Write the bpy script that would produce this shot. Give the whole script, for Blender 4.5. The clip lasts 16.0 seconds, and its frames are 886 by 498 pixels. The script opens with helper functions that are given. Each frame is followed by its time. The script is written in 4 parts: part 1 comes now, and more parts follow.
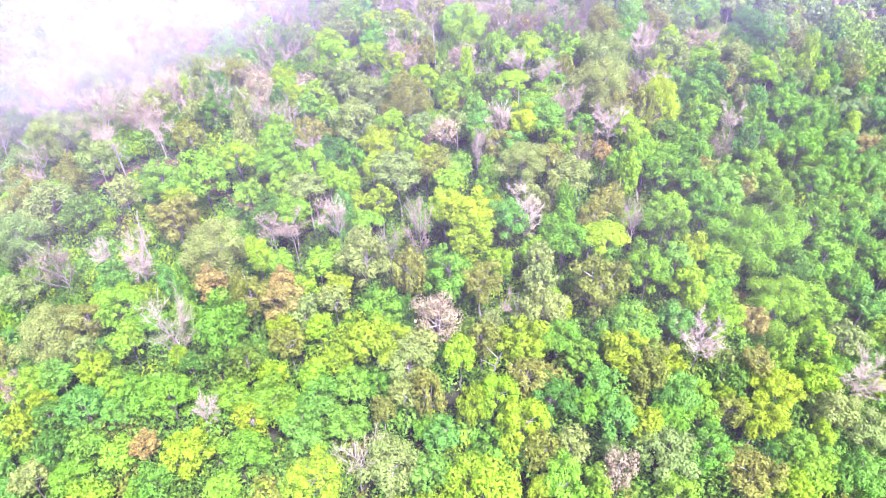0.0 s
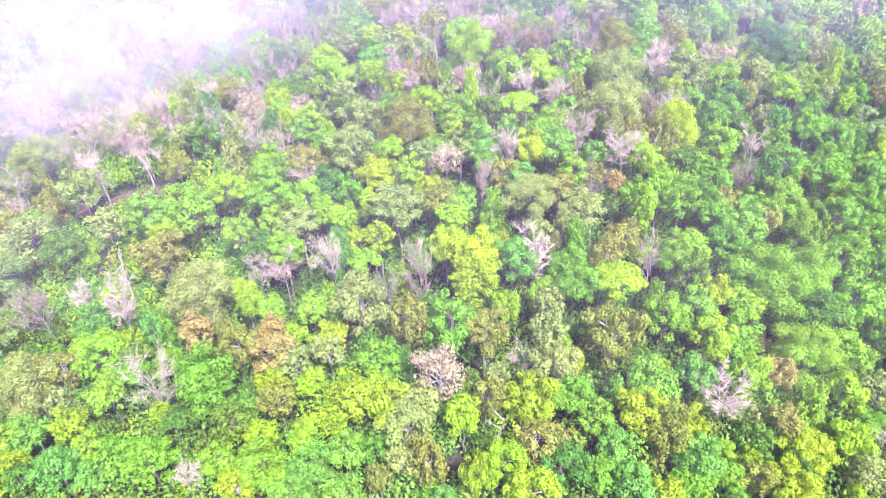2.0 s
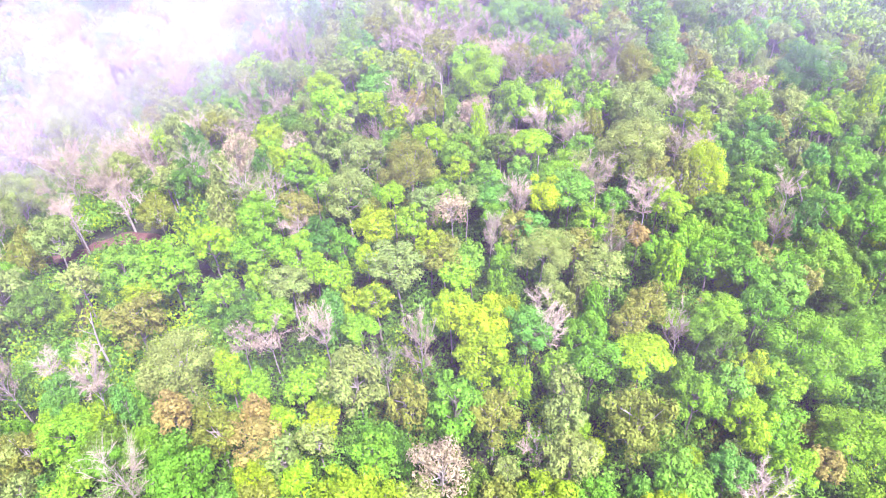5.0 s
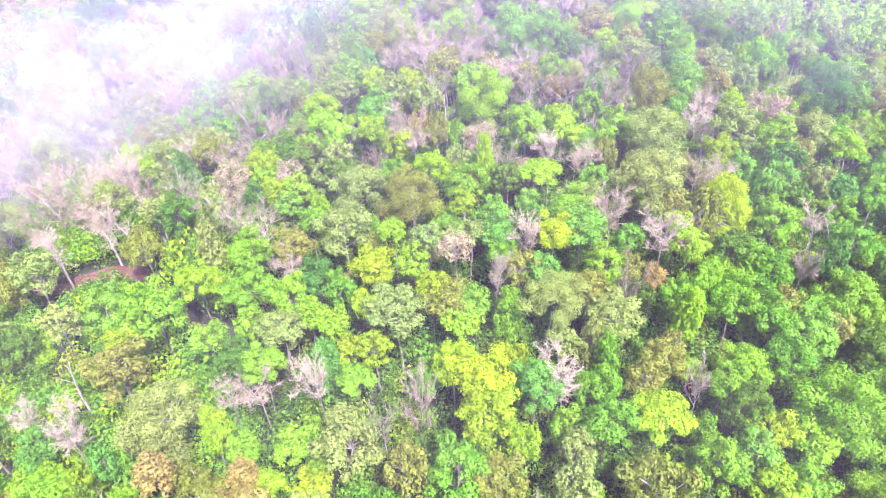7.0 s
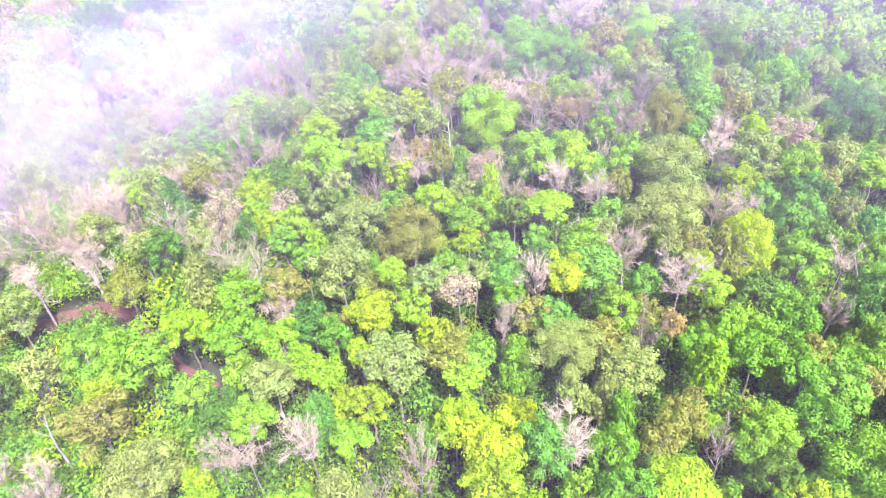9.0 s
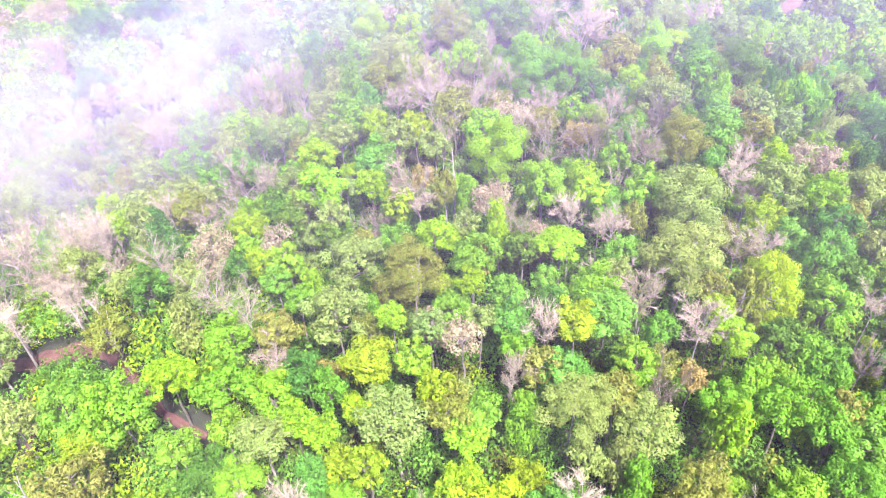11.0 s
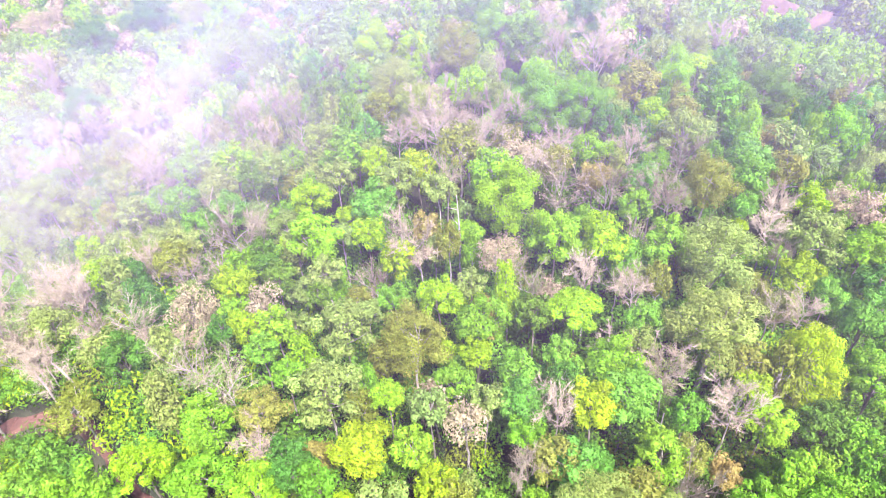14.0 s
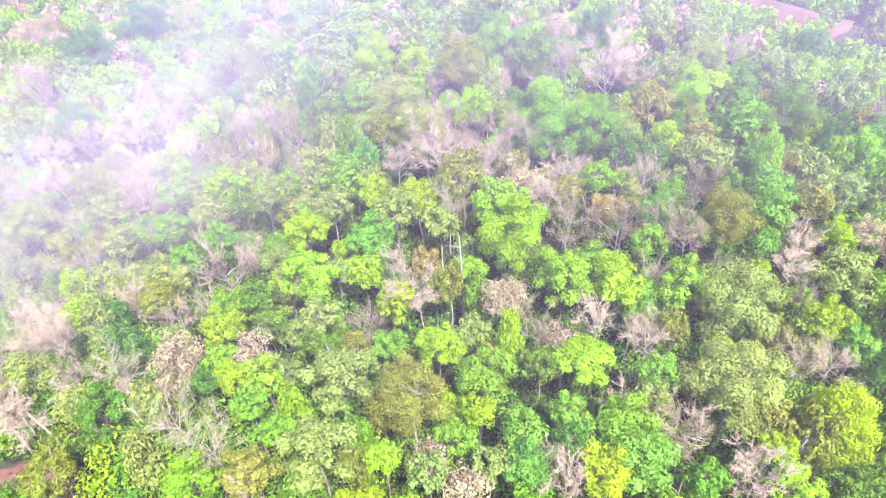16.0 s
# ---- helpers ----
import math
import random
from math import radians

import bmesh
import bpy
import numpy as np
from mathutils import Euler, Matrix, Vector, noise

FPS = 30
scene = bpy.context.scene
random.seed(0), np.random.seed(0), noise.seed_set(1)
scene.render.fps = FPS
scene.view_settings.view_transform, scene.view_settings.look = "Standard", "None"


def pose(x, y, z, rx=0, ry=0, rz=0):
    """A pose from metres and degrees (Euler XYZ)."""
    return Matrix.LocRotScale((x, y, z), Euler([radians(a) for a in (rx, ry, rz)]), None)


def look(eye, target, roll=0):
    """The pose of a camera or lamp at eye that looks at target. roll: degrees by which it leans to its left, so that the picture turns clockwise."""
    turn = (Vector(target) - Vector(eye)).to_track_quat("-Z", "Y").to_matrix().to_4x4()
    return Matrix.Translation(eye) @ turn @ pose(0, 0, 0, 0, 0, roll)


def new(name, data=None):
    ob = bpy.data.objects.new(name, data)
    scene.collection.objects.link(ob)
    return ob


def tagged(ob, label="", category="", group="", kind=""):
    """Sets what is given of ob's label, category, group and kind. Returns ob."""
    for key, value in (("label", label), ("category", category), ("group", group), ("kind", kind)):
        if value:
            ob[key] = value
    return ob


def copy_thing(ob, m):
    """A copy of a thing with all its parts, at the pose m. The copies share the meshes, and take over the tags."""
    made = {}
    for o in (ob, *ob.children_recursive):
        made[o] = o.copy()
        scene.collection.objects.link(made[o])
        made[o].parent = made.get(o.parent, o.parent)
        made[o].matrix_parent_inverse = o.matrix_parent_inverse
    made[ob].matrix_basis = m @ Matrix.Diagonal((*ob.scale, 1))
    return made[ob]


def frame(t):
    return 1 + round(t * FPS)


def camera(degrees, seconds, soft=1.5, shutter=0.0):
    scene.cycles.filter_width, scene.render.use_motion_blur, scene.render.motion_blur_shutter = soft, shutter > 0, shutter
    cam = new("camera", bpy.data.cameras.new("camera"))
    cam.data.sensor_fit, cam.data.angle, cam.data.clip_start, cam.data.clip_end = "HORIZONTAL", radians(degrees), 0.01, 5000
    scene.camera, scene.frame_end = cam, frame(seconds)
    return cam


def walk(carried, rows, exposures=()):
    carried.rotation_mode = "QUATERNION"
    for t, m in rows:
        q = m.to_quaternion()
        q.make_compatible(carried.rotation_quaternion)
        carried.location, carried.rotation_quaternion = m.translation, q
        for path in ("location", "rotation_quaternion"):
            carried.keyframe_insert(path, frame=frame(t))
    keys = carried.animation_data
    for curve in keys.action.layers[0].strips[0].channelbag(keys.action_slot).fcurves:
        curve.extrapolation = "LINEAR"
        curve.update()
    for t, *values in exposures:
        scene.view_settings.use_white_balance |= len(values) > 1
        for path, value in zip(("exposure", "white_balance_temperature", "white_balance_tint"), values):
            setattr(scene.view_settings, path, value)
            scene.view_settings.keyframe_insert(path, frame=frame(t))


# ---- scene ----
cam = camera(72, 16.0, soft=1.0)
PATH = [
    (0, (0.000, 0.000, 66.000), (-0.764, 16.471, 54.682), -2.03),
    (0.5, (0.076, 1.882, 66.435), (-0.734, 18.324, 55.078), -2.13),
    (1, (0.142, 3.742, 66.860), (-0.714, 20.156, 55.465), -2.23),
    (1.5, (0.197, 5.580, 67.275), (-0.703, 21.968, 55.846), -2.31),
    (2, (0.242, 7.397, 67.681), (-0.702, 23.760, 56.219), -2.39),
    (2.5, (0.279, 9.195, 68.078), (-0.708, 25.533, 56.585), -2.45),
    (3, (0.307, 10.973, 68.467), (-0.723, 27.288, 56.944), -2.51),
    (3.5, (0.327, 12.734, 68.848), (-0.745, 29.026, 57.297), -2.56),
    (4, (0.339, 14.477, 69.222), (-0.774, 30.747, 57.645), -2.61),
    (4.5, (0.345, 16.203, 69.589), (-0.809, 32.453, 57.986), -2.65),
    (5, (0.345, 17.913, 69.950), (-0.849, 34.143, 58.323), -2.68),
    (5.5, (0.340, 19.609, 70.305), (-0.896, 35.819, 58.655), -2.71),
    (6, (0.329, 21.290, 70.654), (-0.946, 37.481, 58.982), -2.74),
    (6.5, (0.314, 22.959, 70.999), (-1.001, 39.130, 59.305), -2.76),
    (7, (0.296, 24.614, 71.340), (-1.060, 40.767, 59.625), -2.79),
    (7.5, (0.274, 26.258, 71.677), (-1.122, 42.392, 59.941), -2.81),
    (8, (0.250, 27.891, 72.011), (-1.187, 44.007, 60.254), -2.83),
    (8.5, (0.224, 29.514, 72.341), (-1.253, 45.611, 60.564), -2.85),
    (9, (0.196, 31.128, 72.670), (-1.322, 47.207, 60.872), -2.87),
    (9.5, (0.168, 32.734, 72.997), (-1.391, 48.793, 61.178), -2.89),
    (10, (0.139, 34.332, 73.322), (-1.461, 50.371, 61.483), -2.92),
    (10.5, (0.111, 35.923, 73.647), (-1.531, 51.942, 61.786), -2.95),
    (11, (0.084, 37.508, 73.971), (-1.600, 53.507, 62.089), -2.98),
    (11.5, (0.058, 39.088, 74.295), (-1.668, 55.066, 62.390), -3.02),
    (12, (0.035, 40.663, 74.621), (-1.734, 56.619, 62.692), -3.06),
    (12.5, (0.015, 42.236, 74.947), (-1.798, 58.168, 62.994), -3.11),
    (13, (-0.002, 43.805, 75.275), (-1.860, 59.714, 63.297), -3.17),
    (13.5, (-0.015, 45.373, 75.605), (-1.918, 61.256, 63.600), -3.23),
    (14, (-0.024, 46.940, 75.938), (-1.972, 62.796, 63.905), -3.30),
    (14.5, (-0.027, 48.506, 76.274), (-2.022, 64.334, 64.212), -3.38),
    (15, (-0.025, 50.073, 76.614), (-2.066, 65.871, 64.520), -3.48),
    (15.5, (-0.016, 51.641, 76.958), (-2.105, 67.408, 64.831), -3.58),
    (16, (0.000, 53.212, 77.306), (-2.138, 68.945, 65.145), -3.69),
]
walk(cam, [(t, look(eye, target, roll)) for t, eye, target, roll in PATH],
     [(0, 2.36, 5820, 26), (4, 2.30, 5950, 22), (9, 2.30, 6200, 16), (16, 2.24, 6460, 10)])


# ---- world, sun, exposure ----
SUN_ELEV, SUN_AZ = 57, 148          # degrees; azimuth clockwise from +y
world = bpy.data.worlds.new("sky")
scene.world = world
world.use_nodes = True
wn = world.node_tree.nodes
wn.clear()
sky = wn.new("ShaderNodeTexSky")
sky.sky_type = "NISHITA"
sky.sun_disc = False
sky.sun_elevation = radians(SUN_ELEV)
sky.sun_rotation = radians(SUN_AZ)
sky.air_density, sky.dust_density = 1.2, 2.5
wbg = wn.new("ShaderNodeBackground")
wbg.inputs["Strength"].default_value = 0.12
wout = wn.new("ShaderNodeOutputWorld")
world.node_tree.links.new(sky.outputs[0], wbg.inputs[0])
world.node_tree.links.new(wbg.outputs[0], wout.inputs[0])

sun = new("sun", bpy.data.lights.new("sun", "SUN"))
sun.data.energy, sun.data.angle, sun.data.color = 3.8, radians(5), (1.0, 0.95, 0.86)
sx = math.sin(radians(SUN_AZ)) * math.cos(radians(SUN_ELEV))
sy = math.cos(radians(SUN_AZ)) * math.cos(radians(SUN_ELEV))
sun.matrix_world = look((sx * 200, sy * 200, math.sin(radians(SUN_ELEV)) * 200), (0, 0, 0))
scene.cycles.transparent_max_bounces = 44

# ---- materials ----


def material(name):
    m = bpy.data.materials.new(name)
    m.use_nodes = True
    m.node_tree.nodes.clear()
    n, k = m.node_tree.nodes, m.node_tree.links
    return m, n, k


def ramp(n, stops):
    r = n.new("ShaderNodeValToRGB")
    r.color_ramp.elements[0].position, r.color_ramp.elements[0].color = stops[0][0], (*stops[0][1], 1)
    r.color_ramp.elements[1].position, r.color_ramp.elements[1].color = stops[-1][0], (*stops[-1][1], 1)
    for p, c in stops[1:-1]:
        r.color_ramp.elements.new(p).color = (*c, 1)
    return r


def leaf_material(name, colours, translucent=0.35):
    """Leaves: one tone a tree out of the species' range, a lighter or darker tone a spray, patches over the crown."""
    m, n, k = material(name)
    info, geo, tc = n.new("ShaderNodeObjectInfo"), n.new("ShaderNodeNewGeometry"), n.new("ShaderNodeTexCoord")
    tone = ramp(n, [(i / (len(colours) - 1), c) for i, c in enumerate(colours)])
    k.new(info.outputs["Random"], tone.inputs[0])
    patch = n.new("ShaderNodeTexNoise")
    patch.inputs["Scale"].default_value, patch.inputs["Detail"].default_value = 1.5, 3
    k.new(tc.outputs["Object"], patch.inputs["Vector"])
    spread = n.new("ShaderNodeMapRange")
    spread.inputs["From Min"].default_value, spread.inputs["From Max"].default_value = 0.3, 0.7
    spread.inputs["To Min"].default_value, spread.inputs["To Max"].default_value = 0.78, 1.22
    k.new(patch.outputs["Fac"], spread.inputs["Value"])
    isl = n.new("ShaderNodeMapRange")
    isl.inputs["To Min"].default_value, isl.inputs["To Max"].default_value = 0.78, 1.22
    k.new(geo.outputs["Random Per Island"], isl.inputs["Value"])
    mul = n.new("ShaderNodeMath")
    mul.operation = "MULTIPLY"
    k.new(spread.outputs[0], mul.inputs[0])
    k.new(isl.outputs[0], mul.inputs[1])
    hsv = n.new("ShaderNodeHueSaturation")
    k.new(tone.outputs[0], hsv.inputs["Color"])
    k.new(mul.outputs[0], hsv.inputs["Value"])
    hue = n.new("ShaderNodeMapRange")
    hue.inputs["To Min"].default_value, hue.inputs["To Max"].default_value = 0.485, 0.515
    k.new(patch.outputs["Fac"], hue.inputs["Value"])
    k.new(hue.outputs[0], hsv.inputs["Hue"])
    p, t, mix, o = n.new("ShaderNodeBsdfPrincipled"), n.new("ShaderNodeBsdfTranslucent"), n.new("ShaderNodeMixShader"), n.new("ShaderNodeOutputMaterial")
    p.inputs["Roughness"].default_value = 0.6
    p.inputs["Specular IOR Level"].default_value = 0.15
    k.new(hsv.outputs[0], p.inputs["Base Color"])
    k.new(hsv.outputs[0], t.inputs["Color"])
    mix.inputs[0].default_value = 0.72 * translucent
    k.new(p.outputs[0], mix.inputs[1])
    k.new(t.outputs[0], mix.inputs[2])
    k.new(mix.outputs[0], o.inputs[0])
    return m


def bark_material(name, a, b):
    m, n, k = material(name)
    tc, noi, info = n.new("ShaderNodeTexCoord"), n.new("ShaderNodeTexNoise"), n.new("ShaderNodeObjectInfo")
    noi.inputs["Scale"].default_value, noi.inputs["Detail"].default_value = 2.5, 6
    k.new(tc.outputs["Object"], noi.inputs["Vector"])
    add = n.new("ShaderNodeMath")
    add.operation = "MULTIPLY_ADD"
    add.inputs[1].default_value = 0.5
    k.new(info.outputs["Random"], add.inputs[0])
    k.new(noi.outputs["Fac"], add.inputs[2])
    sub = n.new("ShaderNodeMath")
    sub.operation = "SUBTRACT"
    sub.inputs[1].default_value = 0.25
    k.new(add.outputs[0], sub.inputs[0])
    r = ramp(n, [(0.25, a), (0.75, b)])
    k.new(sub.outputs[0], r.inputs[0])
    p, o, bump = n.new("ShaderNodeBsdfPrincipled"), n.new("ShaderNodeOutputMaterial"), n.new("ShaderNodeBump")
    bump.inputs["Strength"].default_value = 0.4
    k.new(noi.outputs["Fac"], bump.inputs["Height"])
    k.new(bump.outputs[0], p.inputs["Normal"])
    p.inputs["Roughness"].default_value = 0.85
    k.new(r.outputs[0], p.inputs["Base Color"])
    k.new(p.outputs[0], o.inputs[0])
    return m


def soil_material(name, stops, scale=0.35):
    m, n, k = material(name)
    tc, noi, fine = n.new("ShaderNodeTexCoord"), n.new("ShaderNodeTexNoise"), n.new("ShaderNodeTexNoise")
    noi.inputs["Scale"].default_value, noi.inputs["Detail"].default_value = scale, 8
    fine.inputs["Scale"].default_value, fine.inputs["Detail"].default_value = 6, 6
    k.new(tc.outputs["Object"], noi.inputs["Vector"])
    k.new(tc.outputs["Object"], fine.inputs["Vector"])
    mix = n.new("ShaderNodeMath")
    mix.operation = "MULTIPLY_ADD"
    mix.inputs[1].default_value = 0.35
    k.new(fine.outputs["Fac"], mix.inputs[0])
    k.new(noi.outputs["Fac"], mix.inputs[2])
    r = ramp(n, stops)
    k.new(mix.outputs[0], r.inputs[0])
    p, o, bump = n.new("ShaderNodeBsdfPrincipled"), n.new("ShaderNodeOutputMaterial"), n.new("ShaderNodeBump")
    bump.inputs["Strength"].default_value = 0.6
    k.new(fine.outputs["Fac"], bump.inputs["Height"])
    k.new(bump.outputs[0], p.inputs["Normal"])
    p.inputs["Roughness"].default_value = 0.95
    k.new(r.outputs[0], p.inputs["Base Color"])
    k.new(p.outputs[0], o.inputs[0])
    return m


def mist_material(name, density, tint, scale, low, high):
    """Sheets for mist and painted haze: part see-through, the rest plain tint; thickness follows a billowy noise and
    thins to its edges (UV).
    """
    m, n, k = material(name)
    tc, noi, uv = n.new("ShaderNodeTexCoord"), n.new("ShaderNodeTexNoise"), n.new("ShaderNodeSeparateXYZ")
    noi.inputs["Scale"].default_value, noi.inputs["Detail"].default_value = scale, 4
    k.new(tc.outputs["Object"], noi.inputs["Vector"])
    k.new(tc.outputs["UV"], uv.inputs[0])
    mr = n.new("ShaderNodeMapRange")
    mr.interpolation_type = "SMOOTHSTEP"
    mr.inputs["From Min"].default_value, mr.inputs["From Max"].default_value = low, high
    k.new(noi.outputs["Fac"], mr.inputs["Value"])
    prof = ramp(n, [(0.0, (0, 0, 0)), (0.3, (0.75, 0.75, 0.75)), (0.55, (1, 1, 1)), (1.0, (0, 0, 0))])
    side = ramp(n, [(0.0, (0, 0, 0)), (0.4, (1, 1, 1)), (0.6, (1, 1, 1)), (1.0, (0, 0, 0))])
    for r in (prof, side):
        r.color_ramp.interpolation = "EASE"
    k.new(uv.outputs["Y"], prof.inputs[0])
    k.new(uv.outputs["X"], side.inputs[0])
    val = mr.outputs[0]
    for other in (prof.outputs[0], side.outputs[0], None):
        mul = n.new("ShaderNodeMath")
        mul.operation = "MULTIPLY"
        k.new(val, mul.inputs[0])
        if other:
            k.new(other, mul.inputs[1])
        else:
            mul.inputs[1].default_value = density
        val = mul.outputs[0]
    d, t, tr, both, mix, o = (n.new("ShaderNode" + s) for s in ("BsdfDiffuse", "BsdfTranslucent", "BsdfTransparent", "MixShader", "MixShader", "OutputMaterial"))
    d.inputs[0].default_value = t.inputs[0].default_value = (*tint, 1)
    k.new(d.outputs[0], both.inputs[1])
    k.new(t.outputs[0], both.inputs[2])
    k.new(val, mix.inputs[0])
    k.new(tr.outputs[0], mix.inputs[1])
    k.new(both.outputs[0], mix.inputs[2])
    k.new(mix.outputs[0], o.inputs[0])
    return m


LEAF = {
    "green": leaf_material("leaves_green", [(0.085, 0.215, 0.018), (0.12, 0.27, 0.014), (0.17, 0.30, 0.016), (0.09, 0.24, 0.034), (0.13, 0.25, 0.014)], 0.4),
    "dark": leaf_material("leaves_dark_green", [(0.045, 0.13, 0.024), (0.058, 0.155, 0.016), (0.085, 0.15, 0.012)]),
    "lime": leaf_material("leaves_lime", [(0.17, 0.33, 0.01), (0.22, 0.34, 0.01), (0.15, 0.34, 0.02)], 0.45),
    "golden": leaf_material("leaves_golden", [(0.17, 0.28, 0.008), (0.22, 0.30, 0.01), (0.19, 0.29, 0.01)], 0.45),
    "yellow": leaf_material("leaves_yellow", [(0.26, 0.37, 0.008), (0.28, 0.37, 0.01), (0.27, 0.37, 0.01)], 0.45),
    "pale": leaf_material("leaves_pale_sage", [(0.15, 0.215, 0.05), (0.19, 0.235, 0.055), (0.13, 0.215, 0.055)]),
    "olive": leaf_material("leaves_olive", [(0.14, 0.17, 0.025), (0.175, 0.18, 0.035), (0.14, 0.17, 0.02)]),
    "rust": leaf_material("leaves_rust", [(0.24, 0.18, 0.05), (0.22, 0.20, 0.05), (0.25, 0.18, 0.06)]),
    "pink": leaf_material("leaves_dry_pink", [(0.29, 0.22, 0.165), (0.27, 0.22, 0.14), (0.30, 0.24, 0.18)], 0.3),
}
BARK_PALE = bark_material("bark_pale", (0.16, 0.135, 0.13), (0.30, 0.26, 0.25))
BARK_GREY = bark_material("bark_grey", (0.10, 0.085, 0.075), (0.24, 0.20, 0.18))
TWIG = bark_material("bark_twigs", (0.20, 0.155, 0.12), (0.32, 0.26, 0.21))
# litter darkened to near-black: the deep shade under the crowns is in its colour
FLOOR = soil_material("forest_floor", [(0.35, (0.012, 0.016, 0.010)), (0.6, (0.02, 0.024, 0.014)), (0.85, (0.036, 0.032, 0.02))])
RED_EARTH = soil_material("red_earth", [(0.35, (0.042, 0.017, 0.016)), (0.6, (0.072, 0.028, 0.026)), (0.85, (0.115, 0.056, 0.048))])
PINK_EARTH = soil_material("pink_earth", [(0.35, (0.045, 0.023, 0.020)), (0.6, (0.07, 0.037, 0.032)), (0.85, (0.105, 0.063, 0.054))], 0.2)

# ---- the hillside ----


def softmin(v, top, s):
    return top - s * math.log(1 + math.exp(min(60, (top - v) / s)))


def canopy(x, y):
    """Mean height of the crowns over the rounded hillside."""
    u = math.copysign(softmin(abs(x), 53, 5), x)
    v = softmin(max(y, -30), 160, 10)
    z = -1.94 - 0.1204 * u + 0.5363 * v - 0.00298 * u * u + 0.0012 * u * v - 0.00171 * v * v
    return z - 0.12 * max(0, y - 235) + 4.5 * math.exp(-((x + 46) ** 2 + (y - 86) ** 2) / 400)


def ground(x, y):
    z = canopy(x, y) - 9 + 4 * math.exp(-((x + 46) ** 2 + (y - 86) ** 2) / 300) + 2.1 * (1 - math.tanh((y - 57) / 8)) + 0.8 * noise.noise(Vector((x * 0.09, y * 0.09, 1.3))) + 0.3 * noise.noise(Vector((x * 0.4, y * 0.4, 5)))
    z += 9 * math.exp(-((x - 56 + 0.9 * (y - 194)) ** 2 / 260 + (y - 194 + 0.45 * (x - 56)) ** 2 / 150))
    far = min(1, max(0, (math.hypot(x, y - 90) - 220) / 250))
    return z * (1 - far) - 60 * far


def mesh_object(name, verts, faces, mat, parent=None, label="", smooth=False, uv=None):
    me = bpy.data.meshes.new(name)
    me.from_pydata([tuple(v) for v in verts], [], [tuple(f) for f in faces])
    me.materials.append(mat)
    if uv is not None:
        lay = me.uv_layers.new(name="UVMap")
        for lp in me.loops:
            lay.data[lp.index].uv = uv[lp.vertex_index]
    if smooth:
        me.polygons.foreach_set("use_smooth", [True] * len(me.polygons))
    me.update()
    ob = new(name, me)
    if parent:
        ob.parent = parent
    if label:
        ob["label"] = label
    return ob


def ground_sheet():
    far = [260, 340, 450, 700, 1200, 2200, 3500]
    xs = [-v for v in reversed(far)] + [v * 4 - 200 for v in range(101)] + far
    ys = [-v for v in reversed(far)] + [v * 4 - 160 for v in range(101)] + [v + 40 for v in far]
    verts = [(x, y, ground(x, y)) for y in ys for x in xs]
    w = len(xs)
    faces = [(j * w + i, j * w + i + 1, j * w + w + i + 1, j * w + w + i) for j in range(len(ys) - 1) for i in range(w - 1)]
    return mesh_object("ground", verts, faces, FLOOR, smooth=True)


tagged(ground_sheet(), "forest floor of leaf litter on a hillside, coloured near-black for the shade under the trees", "ground", kind="structure")


def earth_track(name, line, widths, label, mat):
    """A worn track of bare red earth, laid a little above the ground with an uneven edge."""
    verts, faces, n = [], [], 9
    rng = random.Random(4)
    pts = []
    for (a, wa), (b, wb) in zip(zip(line, widths), zip(line[1:], widths[1:])):
        steps = max(2, int(math.dist(a, b) / 0.8))
        pts += [(a[0] + (b[0] - a[0]) * i / steps, a[1] + (b[1] - a[1]) * i / steps, wa + (wb - wa) * i / steps) for i in range(steps)]
    for i, (x, y, w) in enumerate(pts):
        x2, y2, _ = pts[min(i + 1, len(pts) - 1)]
        x1, y1, _ = pts[max(i - 1, 0)]
        d = math.hypot(x2 - x1, y2 - y1) or 1
        nx, ny = -(y2 - y1) / d, (x2 - x1) / d
        w *= 0.85 + 0.5 * noise.noise(Vector((x * 0.5, y * 0.5, 9)))
        for j in range(n):
            s = (j / (n - 1) - 0.5) * w
            px, py = x + nx * s, y + ny * s
            verts.append((px, py, ground(px, py) + 0.14 + rng.uniform(0, 0.04) - (0.3 if j in (0, n - 1) else 0)))
    for i in range(len(pts) - 1):
        faces += [(i * n + j, i * n + j + 1, i * n + n + j + 1, i * n + n + j) for j in range(n - 1)]
    return tagged(mesh_object(name, verts, faces, mat, smooth=True), label, "track", kind="structure")


TRACK = [(-62, 86), (-54, 83), (-48, 83.5), (-43, 83), (-39, 80), (-35, 77), (-29, 75)]
earth_track("path", TRACK, [1.8, 2.4, 2.6, 2.2, 1.6, 1.3, 0.9], "bare red earth track on the hillside", RED_EARTH)
SPUR = [(-52.3, 84.1), (-52.6, 80.9), (-51.0, 77.2), (-49.5, 73.9), (-48.9, 71.9)]
earth_track("path", SPUR, [1.8, 1.6, 1.4, 1.3, 1.1], "narrow red earth path running down from the track", RED_EARTH)
CLEARING = [(40, 200), (48, 197), (56, 193), (63, 189), (69, 185)]
earth_track("clearing", CLEARING, [6, 13, 17, 15, 6], "bare pinkish earth clearing on the far slope", PINK_EARTH)

# ---- trees ----


def tube(verts, faces, a, b, ra, rb, sides=5):
    """A tapered limb from a to b."""
    a, b = Vector(a), Vector(b)
    q = (b - a).to_track_quat("Z", "Y")
    base = len(verts)
    for p, r in ((a, ra), (b, rb)):
        for i in range(sides):
            t = 2 * math.pi * i / sides
            verts.append(p + q @ Vector((r * math.cos(t), r * math.sin(t), 0)))
    for i in range(sides):
        j = (i + 1) % sides
        faces.append((base + i, base + j, base + sides + j, base + sides + i))


